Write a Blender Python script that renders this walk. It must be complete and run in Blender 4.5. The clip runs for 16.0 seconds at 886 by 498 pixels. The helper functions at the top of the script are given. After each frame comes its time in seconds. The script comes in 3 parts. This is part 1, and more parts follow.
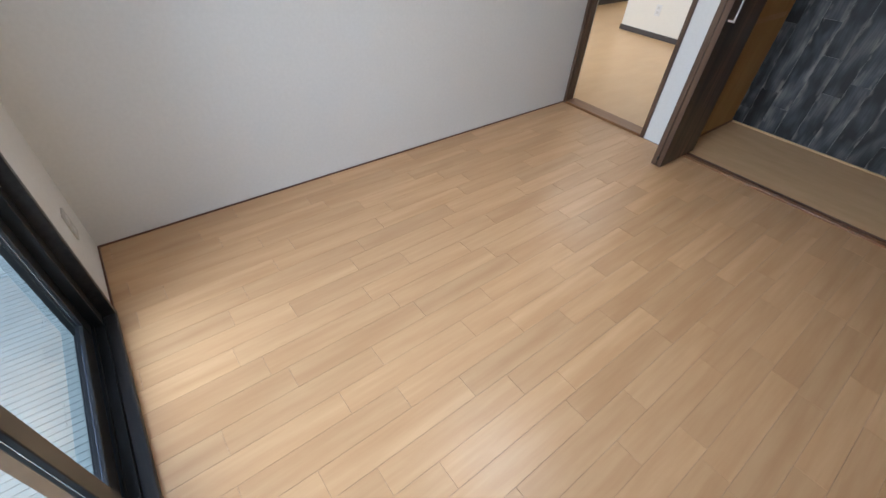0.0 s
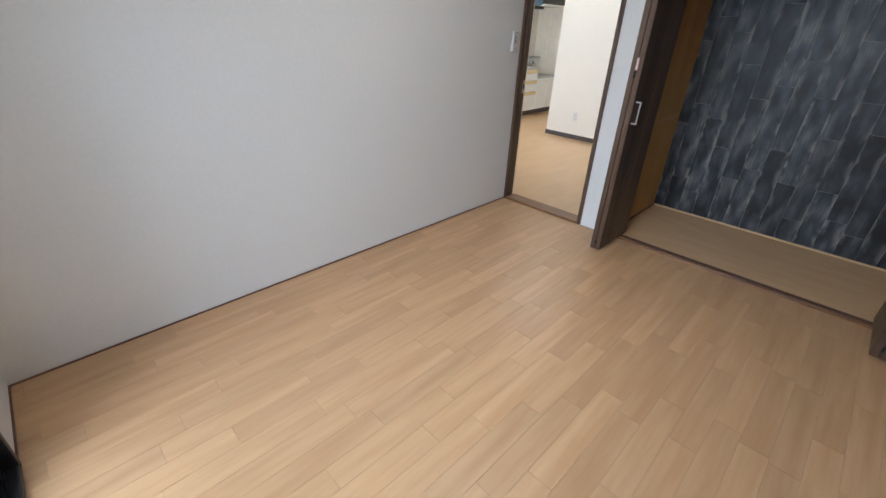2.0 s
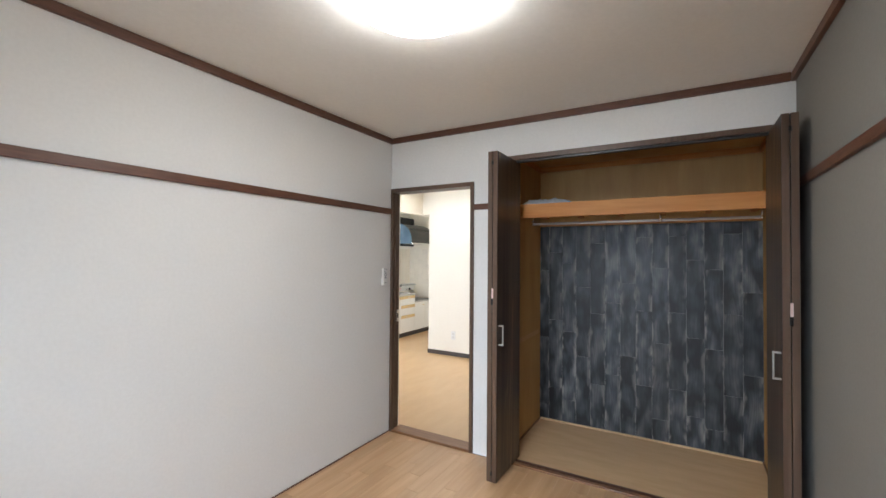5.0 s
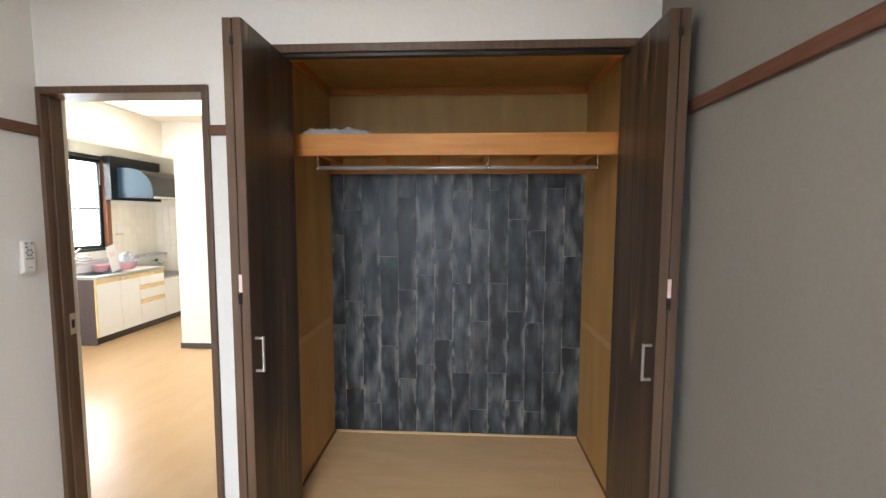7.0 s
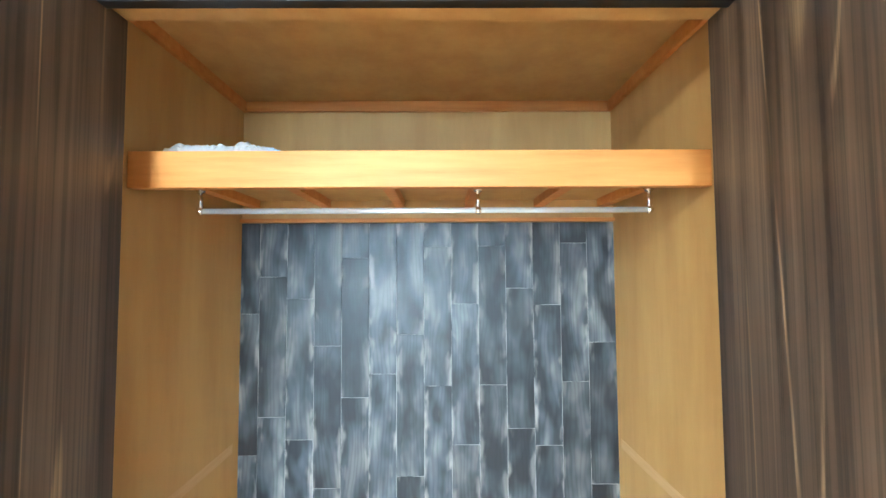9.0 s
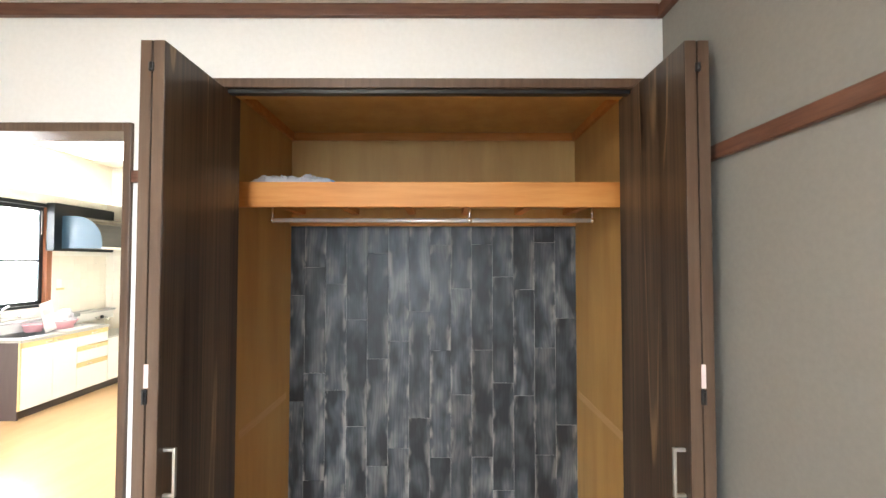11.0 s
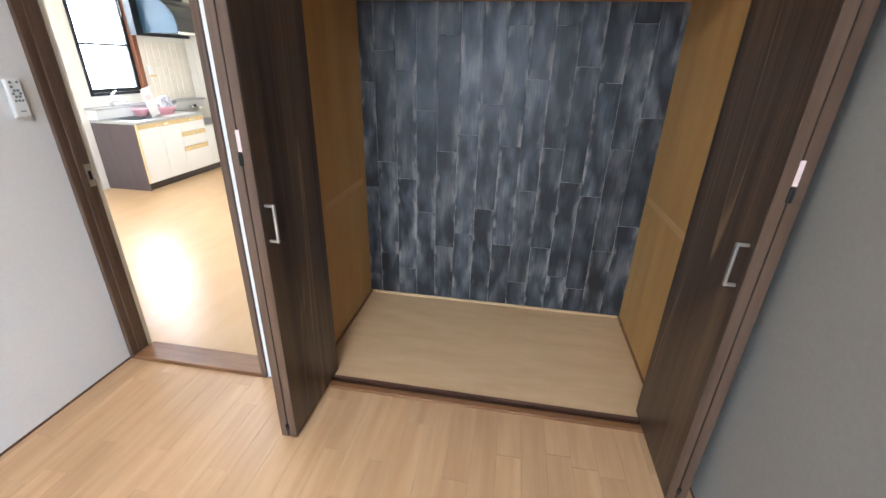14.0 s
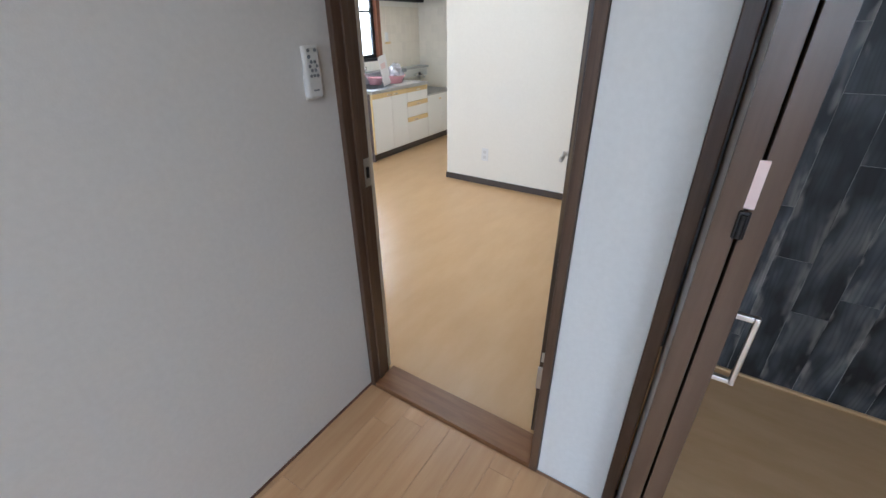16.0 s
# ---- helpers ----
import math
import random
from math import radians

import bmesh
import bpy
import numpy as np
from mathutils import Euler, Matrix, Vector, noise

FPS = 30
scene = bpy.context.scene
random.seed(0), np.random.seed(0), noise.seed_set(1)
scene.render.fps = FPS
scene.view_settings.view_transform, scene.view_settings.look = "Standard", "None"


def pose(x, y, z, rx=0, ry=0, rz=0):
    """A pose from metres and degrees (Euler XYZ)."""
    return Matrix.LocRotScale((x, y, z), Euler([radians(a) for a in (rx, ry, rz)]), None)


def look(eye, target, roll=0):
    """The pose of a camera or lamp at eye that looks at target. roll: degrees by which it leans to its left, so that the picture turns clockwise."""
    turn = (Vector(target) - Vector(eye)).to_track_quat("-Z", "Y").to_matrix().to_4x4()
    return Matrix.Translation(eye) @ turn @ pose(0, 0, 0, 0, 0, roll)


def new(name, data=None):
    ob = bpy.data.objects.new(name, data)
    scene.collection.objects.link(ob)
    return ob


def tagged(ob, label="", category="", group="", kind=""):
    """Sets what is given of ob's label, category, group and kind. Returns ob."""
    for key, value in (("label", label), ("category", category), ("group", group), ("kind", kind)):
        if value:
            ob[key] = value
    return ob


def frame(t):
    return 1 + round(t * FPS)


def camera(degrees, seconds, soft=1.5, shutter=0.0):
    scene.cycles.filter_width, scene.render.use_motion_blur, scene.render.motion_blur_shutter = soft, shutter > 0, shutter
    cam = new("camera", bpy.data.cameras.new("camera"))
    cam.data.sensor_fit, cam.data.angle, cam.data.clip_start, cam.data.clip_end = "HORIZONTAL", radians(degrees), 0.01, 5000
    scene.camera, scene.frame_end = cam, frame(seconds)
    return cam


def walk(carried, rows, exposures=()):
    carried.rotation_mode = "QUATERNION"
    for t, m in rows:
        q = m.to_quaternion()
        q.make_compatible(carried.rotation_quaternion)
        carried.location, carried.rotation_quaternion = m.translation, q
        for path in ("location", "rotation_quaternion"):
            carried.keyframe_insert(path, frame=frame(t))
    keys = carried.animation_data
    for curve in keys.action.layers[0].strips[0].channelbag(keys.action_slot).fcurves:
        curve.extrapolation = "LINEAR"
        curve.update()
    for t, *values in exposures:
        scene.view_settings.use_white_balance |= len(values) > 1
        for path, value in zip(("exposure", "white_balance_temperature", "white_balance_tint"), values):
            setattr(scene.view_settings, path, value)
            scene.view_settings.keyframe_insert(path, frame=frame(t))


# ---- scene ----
cam = camera(93.4, 16.0)
PATH = [
    (0, (-0.23, 0.38, 1.387), (0.726, 1.526, 0.055), 3.8),
    (0.5, (-0.212, 0.377, 1.386), (0.831, 1.449, 0.057), 3.9),
    (1, (-0.204, 0.369, 1.381), (0.895, 1.441, 0.099), 3.4),
    (1.5, (-0.206, 0.365, 1.386), (0.963, 1.496, 0.223), 2.7),
    (2, (-0.203, 0.355, 1.398), (1.054, 1.584, 0.445), 2.1),
    (2.5, (-0.213, 0.328, 1.417), (1.124, 1.657, 0.748), 1.3),
    (3, (-0.216, 0.327, 1.43), (1.182, 1.712, 1.073), 1.1),
    (3.2, (-0.221, 0.32, 1.439), (1.191, 1.714, 1.191), 0.9),
    (5.3, (0.035, 0.370, 1.463), (1.828, 1.258, 1.518), -0.4),
    (5.5, (0.136, 0.398, 1.464), (1.977, 1.179, 1.493), -0.5),
    (6, (0.402, 0.504, 1.44), (2.342, 0.987, 1.364), -0.2),
    (6.5, (0.684, 0.614, 1.454), (2.664, 0.843, 1.295), 0.0),
    (7, (0.986, 0.623, 1.472), (2.977, 0.725, 1.312), 0.2),
    (7.5, (1.293, 0.644, 1.474), (3.291, 0.673, 1.399), 0.1),
    (8, (1.611, 0.641, 1.522), (3.611, 0.655, 1.508), 0.2),
    (8.5, (1.825, 0.644, 1.523), (3.824, 0.628, 1.588), -0.3),
    (9, (1.863, 0.626, 1.531), (3.861, 0.614, 1.629), -0.3),
    (11.3, (1.250, 0.628, 1.535), (3.25, 0.631, 1.576), 0.2),
    (11.5, (1.239, 0.635, 1.534), (3.239, 0.641, 1.546), 0.2),
    (12, (1.233, 0.645, 1.535), (3.23, 0.646, 1.412), 0.3),
    (12.5, (1.257, 0.635, 1.521), (3.229, 0.638, 1.187), 0.3),
    (13, (1.27, 0.628, 1.485), (3.202, 0.659, 0.967), 0.6),
    (13.5, (1.289, 0.606, 1.473), (3.156, 0.718, 0.765), 0.8),
    (14, (1.291, 0.618, 1.455), (3.093, 0.908, 0.637), 1.5),
    (14.5, (1.306, 0.739, 1.454), (3.008, 1.295, 0.563), 1.7),
    (15, (1.372, 0.983, 1.451), (2.954, 1.78, 0.523), 1.4),
    (15.5, (1.522, 1.227, 1.444), (3.008, 2.161, 0.486), 0.5),
    (16, (1.8, 1.489, 1.408), (3.277, 2.447, 0.459), -0.5),
]
EXPOSURES = [(0.0, 0.10, 5800, 10), (1.5, 0.05, 5750, 10), (2.0, 0.08, 5800, 10), (3.0, 0.36, 5950, 10), (5.5, 0.46, 6000, 10), (6.0, 0.58, 6000, 10), (6.5, 0.72, 6100, 10), (7.0, 0.82, 6300, 10), (7.5, 1.15, 6400, 10), (8.0, 1.9, 6600, 10), (8.5, 2.68, 5200, 2), (9.0, 2.76, 5250, -4), (11.5, 1.46, 6500, 10), (12.5, 1.46, 6350, 10), (14.0, 1.14, 5700, 10), (14.5, 1.04, 5650, 10), (15.5, 0.16, 5700, 10), (16.0, -0.04, 5550, 10)]
walk(cam, [(t, look(eye, target, roll)) for t, eye, target, roll in PATH], EXPOSURES)

# world and lights
world = bpy.data.worlds.new("overcast_sky")
scene.world = world
world.use_nodes = True
sky = world.node_tree.nodes.new("ShaderNodeTexSky")
sky.sky_type, sky.sun_disc = "NISHITA", False
sky.sun_elevation, sky.sun_rotation = radians(50), radians(60)
world.node_tree.links.new(sky.outputs[0], world.node_tree.nodes["Background"].inputs[0])
world.node_tree.nodes["Background"].inputs[1].default_value = 0.15


def area_lamp(name, m, sx, sy, watts, colour):
    d = bpy.data.lights.new(name, "AREA")
    d.shape, d.size, d.size_y, d.energy, d.color = "RECTANGLE", sx, sy, watts, colour
    ob = new(name, d)
    ob.matrix_world = m
    return ob


BALCONY_W, KITCHEN_W, LAMP_E, KLAMP_E = 168, 24, 18.5, 4.6
area_lamp("balcony_daylight", look((-2.8, 1.15, 2.3), (0.6, 1.15, 0.6)), 3.4, 2.2, BALCONY_W, (0.78, 0.89, 1.0))
# added fill lamp for the kitchen partition; its window is assumed, out of sight
area_lamp("partition_fill_lamp", look((2.84, 4.2, 1.05), (5.0, 4.0, 0.9)), 1.5, 1.8, 25, (0.97, 0.98, 1.0))
area_lamp("kitchen_daylight", look((5.75, 5.75, 1.75), (4.9, 4.0, 0.6)), 1.0, 1.2, KITCHEN_W, (0.95, 0.98, 1.0))


# materials
def material(name, colour, rough=0.5, metal=0.0, second=None, scale=(1, 1, 1), detail=6.0, bump=0.0, bump_scale=200.0,
             low=0.35, high=0.65, random_piece=0.0, coat=0.0, mottle=0.0, mottle_scale=2.5, rough_var=0.04):
    """A surface: base colour, a second colour in grain stretched by scale, broad mottling, fine relief."""
    m = bpy.data.materials.new(name)
    m.use_nodes = True
    nt = m.node_tree
    n, l = nt.nodes, nt.links
    b = n["Principled BSDF"]
    b.inputs["Metallic"].default_value = metal
    b.inputs["Coat Weight"].default_value = coat
    tc = n.new("ShaderNodeTexCoord")
    mp = n.new("ShaderNodeMapping")
    mp.inputs["Scale"].default_value = scale
    info = n.new("ShaderNodeObjectInfo")
    shift = n.new("ShaderNodeVectorMath")
    shift.operation = "SCALE"
    shift.inputs[0].default_value = (7.3, 5.1, 3.7)
    l.new(info.outputs["Random"], shift.inputs["Scale"])
    add = n.new("ShaderNodeVectorMath")
    l.new(tc.outputs["Object"], mp.inputs["Vector"])
    l.new(mp.outputs[0], add.inputs[0])
    if random_piece:
        l.new(shift.outputs[0], add.inputs[1])
    grain = n.new("ShaderNodeTexNoise")
    grain.inputs["Scale"].default_value, grain.inputs["Detail"].default_value, grain.inputs["Roughness"].default_value = 1.0, detail, 0.6
    l.new(add.outputs[0], grain.inputs["Vector"])
    ramp = n.new("ShaderNodeValToRGB")
    ramp.color_ramp.elements[0].position, ramp.color_ramp.elements[1].position = low, high
    ramp.color_ramp.elements[0].color = (*colour, 1)
    ramp.color_ramp.elements[1].color = (*(second or colour), 1)
    l.new(grain.outputs["Fac"], ramp.inputs["Fac"])
    col = ramp.outputs["Color"]
    broad = n.new("ShaderNodeTexNoise")
    broad.inputs["Scale"].default_value, broad.inputs["Detail"].default_value = mottle_scale, 3.0
    l.new(tc.outputs["Object"], broad.inputs["Vector"])
    hsv = n.new("ShaderNodeHueSaturation")
    l.new(col, hsv.inputs["Color"])
    span = n.new("ShaderNodeMapRange")
    span.inputs["To Min"].default_value, span.inputs["To Max"].default_value = 1 - mottle, 1 + mottle
    l.new(broad.outputs["Fac"], span.inputs["Value"])
    val = span.outputs[0]
    if random_piece:
        piece = n.new("ShaderNodeMapRange")
        piece.inputs["To Min"].default_value, piece.inputs["To Max"].default_value = 1 - random_piece, 1 + random_piece
        l.new(info.outputs["Random"], piece.inputs["Value"])
        mul = n.new("ShaderNodeMath")
        mul.operation = "MULTIPLY"
        l.new(piece.outputs[0], mul.inputs[0])
        l.new(val, mul.inputs[1])
        val = mul.outputs[0]
    l.new(val, hsv.inputs["Value"])
    l.new(hsv.outputs[0], b.inputs["Base Color"])
    rr = n.new("ShaderNodeMapRange")
    rr.inputs["To Min"].default_value, rr.inputs["To Max"].default_value = max(rough - rough_var, 0.02), min(rough + rough_var, 1)
    l.new(broad.outputs["Fac"], rr.inputs["Value"])
    l.new(rr.outputs[0], b.inputs["Roughness"])
    if bump:
        fine = n.new("ShaderNodeTexNoise")
        fine.inputs["Scale"].default_value, fine.inputs["Detail"].default_value = bump_scale, 3.0
        l.new(tc.outputs["Object"], fine.inputs["Vector"])
        bp = n.new("ShaderNodeBump")
        bp.inputs["Strength"].default_value, bp.inputs["Distance"].default_value = bump, 0.002
        l.new(fine.outputs["Fac"], bp.inputs["Height"])
        l.new(bp.outputs[0], b.inputs["Normal"])
    return m


def glow(name, colour, strength):
    m = bpy.data.materials.new(name)
    m.use_nodes = True
    b = m.node_tree.nodes["Principled BSDF"]
    b.inputs["Base Color"].default_value = (0.9, 0.9, 0.9, 1)
    b.inputs["Emission Color"].default_value = (*colour, 1)
    b.inputs["Emission Strength"].default_value = strength
    return m


def glass(name, rough=0.0, colour=(1, 1, 1)):
    m = bpy.data.materials.new(name)
    m.use_nodes = True
    b = m.node_tree.nodes["Principled BSDF"]
    b.inputs["Base Color"].default_value = (*colour, 1)
    b.inputs["Transmission Weight"].default_value = 1.0
    b.inputs["Roughness"].default_value = rough
    b.inputs["IOR"].default_value = 1.45
    return m


WALLPAPER = material("white_wallpaper", (0.81, 0.80, 0.77), 0.85, second=(0.78, 0.77, 0.74), scale=(60, 60, 60), bump=0.14, bump_scale=240, mottle=0.02)
GREY_PAPER = material("taupe_wallpaper", (0.235, 0.22, 0.195), 0.85, second=(0.222, 0.207, 0.184), scale=(70, 70, 70), bump=0.08, bump_scale=240, mottle=0.04)
CEILING = material("ceiling_paper", (0.84, 0.82, 0.78), 0.9, second=(0.81, 0.79, 0.75), scale=(50, 50, 50), bump=0.3, bump_scale=200, mottle=0.02)
CREAM = material("cream_wallpaper", (0.84, 0.78, 0.66), 0.8, second=(0.82, 0.76, 0.64), scale=(50, 50, 50), bump=0.25, bump_scale=200, mottle=0.02)
PILLAR = material("ivory_wallpaper", (0.86, 0.83, 0.75), 0.8, second=(0.84, 0.81, 0.73), scale=(50, 50, 50), bump=0.25, bump_scale=200, mottle=0.02)
FLOORWOOD = material("oak_strip_floor", (0.515, 0.30, 0.148), 0.31, second=(0.615, 0.388, 0.206), scale=(1.5, 19, 19), detail=5, low=0.34, high=0.68, bump=0.03, bump_scale=60, random_piece=0.08, mottle=0.06, mottle_scale=1.5)
FLOORGAP = material("floor_joint", (0.30, 0.165, 0.085), 0.6)
KFLOOR = material("kitchen_vinyl_floor", (0.62, 0.40, 0.20), 0.3, second=(0.66, 0.445, 0.235), scale=(3, 9, 9), detail=7, bump=0.04, bump_scale=50, mottle=0.05, random_piece=0.04)
TRIM = material("brown_trim", (0.085, 0.04, 0.026), 0.42, second=(0.135, 0.066, 0.042), scale=(9, 9, 60), detail=7, bump=0.1, bump_scale=90)
TRIM_H = material("brown_rail_trim", (0.10, 0.042, 0.025), 0.42, second=(0.15, 0.066, 0.04), scale=(9, 9, 90), detail=7, bump=0.1, bump_scale=90)
JAMB = material("door_frame_brown", (0.085, 0.049, 0.030), 0.38, second=(0.13, 0.078, 0.049), scale=(60, 60, 3), detail=8, bump=0.08, bump_scale=90)
SILLWOOD = material("threshold_wood", (0.20, 0.09, 0.036), 0.33, second=(0.27, 0.13, 0.055), scale=(50, 5, 50), detail=7, bump=0.05, bump_scale=60)
WALEDGE = material("walnut_edge_band", (0.085, 0.051, 0.033), 0.3, second=(0.13, 0.082, 0.054), scale=(30, 30, 2), detail=6, bump=0.1, bump_scale=120)
PLY = material("closet_plywood", (0.455, 0.258, 0.08), 0.55, second=(0.54, 0.328, 0.112), scale=(9, 9, 1.2), detail=6, bump=0.08, bump_scale=90, mottle=0.06)
PLYFLOOR = material("closet_floor_board", (0.63, 0.415, 0.215), 0.42, second=(0.70, 0.48, 0.27), scale=(14, 3, 14), detail=6, bump=0.06, bump_scale=90, mottle=0.05)
PINE = material("orange_pine", (0.50, 0.185, 0.034), 0.55, second=(0.60, 0.262, 0.062), scale=(30, 2.2, 30), detail=7, bump=0.06, bump_scale=80, mottle=0.12, mottle_scale=5)
BLACKWOOD = material("blackened_window_wood", (0.010, 0.010, 0.011), 0.34, second=(0.03, 0.027, 0.026), scale=(60, 3, 60), detail=8, bump=0.35, bump_scale=70)
ALU = material("dark_bronze_aluminium", (0.03, 0.033, 0.036), 0.35, 0.6, bump=0.02)
ALUGREY = material("grey_aluminium", (0.055, 0.055, 0.055), 0.35, 0.7)
CHROME = material("chrome", (0.93, 0.93, 0.92), 0.2, 1.0, rough_var=0.03)
RAILTUBE = material("polished_steel_tube", (0.93, 0.93, 0.92), 0.2, 0.45)
SATIN = material("satin_nickel", (0.72, 0.71, 0.68), 0.36, 1.0)
STEEL = material("stainless_steel", (0.55, 0.56, 0.56), 0.36, 1.0, second=(0.48, 0.49, 0.5), scale=(3, 80, 80))
BLACK = material("black_plastic", (0.012, 0.012, 0.013), 0.35)
WHITEPL = material("white_plastic", (0.78, 0.78, 0.76), 0.35)
GREYPLATE = material("greyed_plastic", (0.52, 0.50, 0.47), 0.4)
GREYPL = material("grey_rubber_button", (0.2, 0.22, 0.24), 0.5)
PINK = material("pink_tape", (0.76, 0.58, 0.55), 0.6, second=(0.8, 0.64, 0.6), scale=(60, 60, 60))
PINKPL = material("pink_plastic_basin", (0.86, 0.45, 0.49), 0.35)
CABWHITE = material("white_cabinet_front", (0.84, 0.84, 0.82), 0.35)
CABTAN = material("yellow_wood_strip", (0.70, 0.52, 0.24), 0.4, second=(0.76, 0.58, 0.3), scale=(3, 40, 40))
CABDARK = material("dark_brown_cabinet_side", (0.085, 0.062, 0.062), 0.45, second=(0.10, 0.075, 0.073), scale=(20, 20, 3))
KICK = material("dark_baseboard", (0.06, 0.048, 0.044), 0.45)
BLUESIDE = material("blue_grey_hood_side", (0.03, 0.07, 0.105), 0.4)
HOODBLACK = material("black_enamel", (0.008, 0.010, 0.012), 0.42)
HOODGREY = material("dark_grey_enamel", (0.055, 0.055, 0.055), 0.2)
WINWOOD = material("reddish_window_wood", (0.20, 0.07, 0.03), 0.4, second=(0.27, 0.10, 0.045), scale=(40, 40, 3))
DECK = material("balcony_floor_sheet", (0.37, 0.43, 0.405), 0.6, second=(0.41, 0.47, 0.445), scale=(8, 8, 8), mottle=0.08)
CONCRETE = material("balcony_concrete", (0.45, 0.46, 0.46), 0.85, second=(0.38, 0.39, 0.4), scale=(6, 6, 6), bump=0.3, bump_scale=90)
GLASS = glass("window_glass")
LAMPGLOW = glow("lamp_cover_glow", (1.0, 0.965, 0.90), LAMP_E)
KLAMPGLOW = glow("kitchen_lamp_glow", (1.0, 0.98, 0.94), KLAMP_E)
SKYGLOW = glow("bright_overcast_distance", (0.95, 0.98, 1.0), 6.0)
FILM = glass("clear_plastic_film", 0.12, (0.95, 0.97, 1.0))
FILM.node_tree.nodes["Principled BSDF"].inputs["Transmission Weight"].default_value = 0.6
PAPER = material("white_paper", (0.82, 0.8, 0.78), 0.6)


def plank_material():
    """Weathered blue-grey boards: dark and pale worn patches, fine cathedral grain."""
    m = bpy.data.materials.new("weathered_blue_grey_board")
    m.use_nodes = True
    n, l = m.node_tree.nodes, m.node_tree.links
    b = n["Principled BSDF"]
    tc, info = n.new("ShaderNodeTexCoord"), n.new("ShaderNodeObjectInfo")
    off = n.new("ShaderNodeVectorMath")
    off.operation = "SCALE"
    off.inputs[0].default_value = (31.0, 17.0, 23.0)
    l.new(info.outputs["Random"], off.inputs["Scale"])

    def noise_at(scale, detail, rough=0.55, twist=0.0):
        mp = n.new("ShaderNodeMapping")
        mp.inputs["Scale"].default_value = scale
        ad = n.new("ShaderNodeVectorMath")
        l.new(tc.outputs["Object"], mp.inputs["Vector"])
        l.new(mp.outputs[0], ad.inputs[0])
        l.new(off.outputs[0], ad.inputs[1])
        t = n.new("ShaderNodeTexNoise")
        t.inputs["Scale"].default_value, t.inputs["Detail"].default_value, t.inputs["Roughness"].default_value = 1.0, detail, rough
        t.inputs["Distortion"].default_value = twist
        l.new(ad.outputs[0], t.inputs["Vector"])
        return t.outputs["Fac"]

    def ramp(fac, stops):
        r = n.new("ShaderNodeValToRGB")
        e = r.color_ramp.elements
        e[0].position, e[0].color = stops[0][0], (*stops[0][1], 1)
        e[1].position, e[1].color = stops[-1][0], (*stops[-1][1], 1)
        for p, c in stops[1:-1]:
            e.new(p).color = (*c, 1)
        l.new(fac, r.inputs["Fac"])
        return r.outputs["Color"]

    patches = ramp(noise_at((10, 11, 4.8), 2, 0.45), [(0.37, (0.012, 0.0135, 0.0165)), (0.46, (0.033, 0.038, 0.044)), (0.56, (0.061, 0.068, 0.075)), (0.66, (0.112, 0.117, 0.119))])
    pale = ramp(noise_at((15, 19, 7.0), 2, 0.5), [(0.51, (0, 0, 0)), (0.63, (0.8, 0.8, 0.8))])
    figure = n.new("ShaderNodeTexWave")
    figure.bands_direction = "Y"
    figure.inputs["Scale"].default_value, figure.inputs["Distortion"].default_value = 17.0, 22.0
    figure.inputs["Detail"].default_value, figure.inputs["Detail Scale"].default_value = 2.0, 0.5
    squash = n.new("ShaderNodeMapping")
    squash.inputs["Scale"].default_value = (1, 1, 0.22)
    moved = n.new("ShaderNodeVectorMath")
    l.new(tc.outputs["Object"], squash.inputs["Vector"])
    l.new(squash.outputs[0], moved.inputs[0])
    l.new(off.outputs[0], moved.inputs[1])
    l.new(moved.outputs[0], figure.inputs["Vector"])
    grain = ramp(figure.outputs["Fac"], [(0.0, (0.80, 0.81, 0.82)), (0.4, (1.0, 1.0, 1.0)), (1.0, (1.08, 1.08, 1.08))])
    mix = n.new("ShaderNodeMixRGB")
    mix.inputs[2].default_value = (0.30, 0.272, 0.245, 1)
    half = n.new("ShaderNodeMath")
    half.operation = "MULTIPLY"
    sep = n.new("ShaderNodeSeparateXYZ")
    l.new(tc.outputs["Generated"], sep.inputs[0])
    edge = n.new("ShaderNodeMath")
    edge.operation = "PINGPONG"
    edge.inputs[1].default_value = 0.5
    l.new(sep.outputs["Y"], edge.inputs[0])
    near = n.new("ShaderNodeMapRange")
    near.inputs["From Min"].default_value, near.inputs["From Max"].default_value = 0.02, 0.26
    near.inputs["To Min"].default_value, near.inputs["To Max"].default_value = 0.9, 0.1
    l.new(edge.outputs[0], near.inputs["Value"])
    l.new(near.outputs[0], half.inputs[1])
    l.new(pale, half.inputs[0])
    l.new(half.outputs[0], mix.inputs[0])
    l.new(patches, mix.inputs[1])
    mul = n.new("ShaderNodeMixRGB")
    mul.blend_type = "MULTIPLY"
    mul.inputs[0].default_value = 1.0
    l.new(mix.outputs[0], mul.inputs[1])
    l.new(grain, mul.inputs[2])
    hsv = n.new("ShaderNodeHueSaturation")
    rng = n.new("ShaderNodeMapRange")
    rng.inputs["To Min"].default_value, rng.inputs["To Max"].default_value = 0.6, 1.35
    l.new(info.outputs["Random"], rng.inputs["Value"])
    l.new(rng.outputs[0], hsv.inputs["Value"])
    l.new(mul.outputs[0], hsv.inputs["Color"])
    l.new(hsv.outputs[0], b.inputs["Base Color"])
    b.inputs["Roughness"].default_value = 0.46
    bp = n.new("ShaderNodeBump")
    bp.inputs["Strength"].default_value, bp.inputs["Distance"].default_value = 0.15, 0.002
    l.new(grain, bp.inputs["Height"])
    l.new(bp.outputs[0], b.inputs["Normal"])
    return m


BOARD = plank_material()


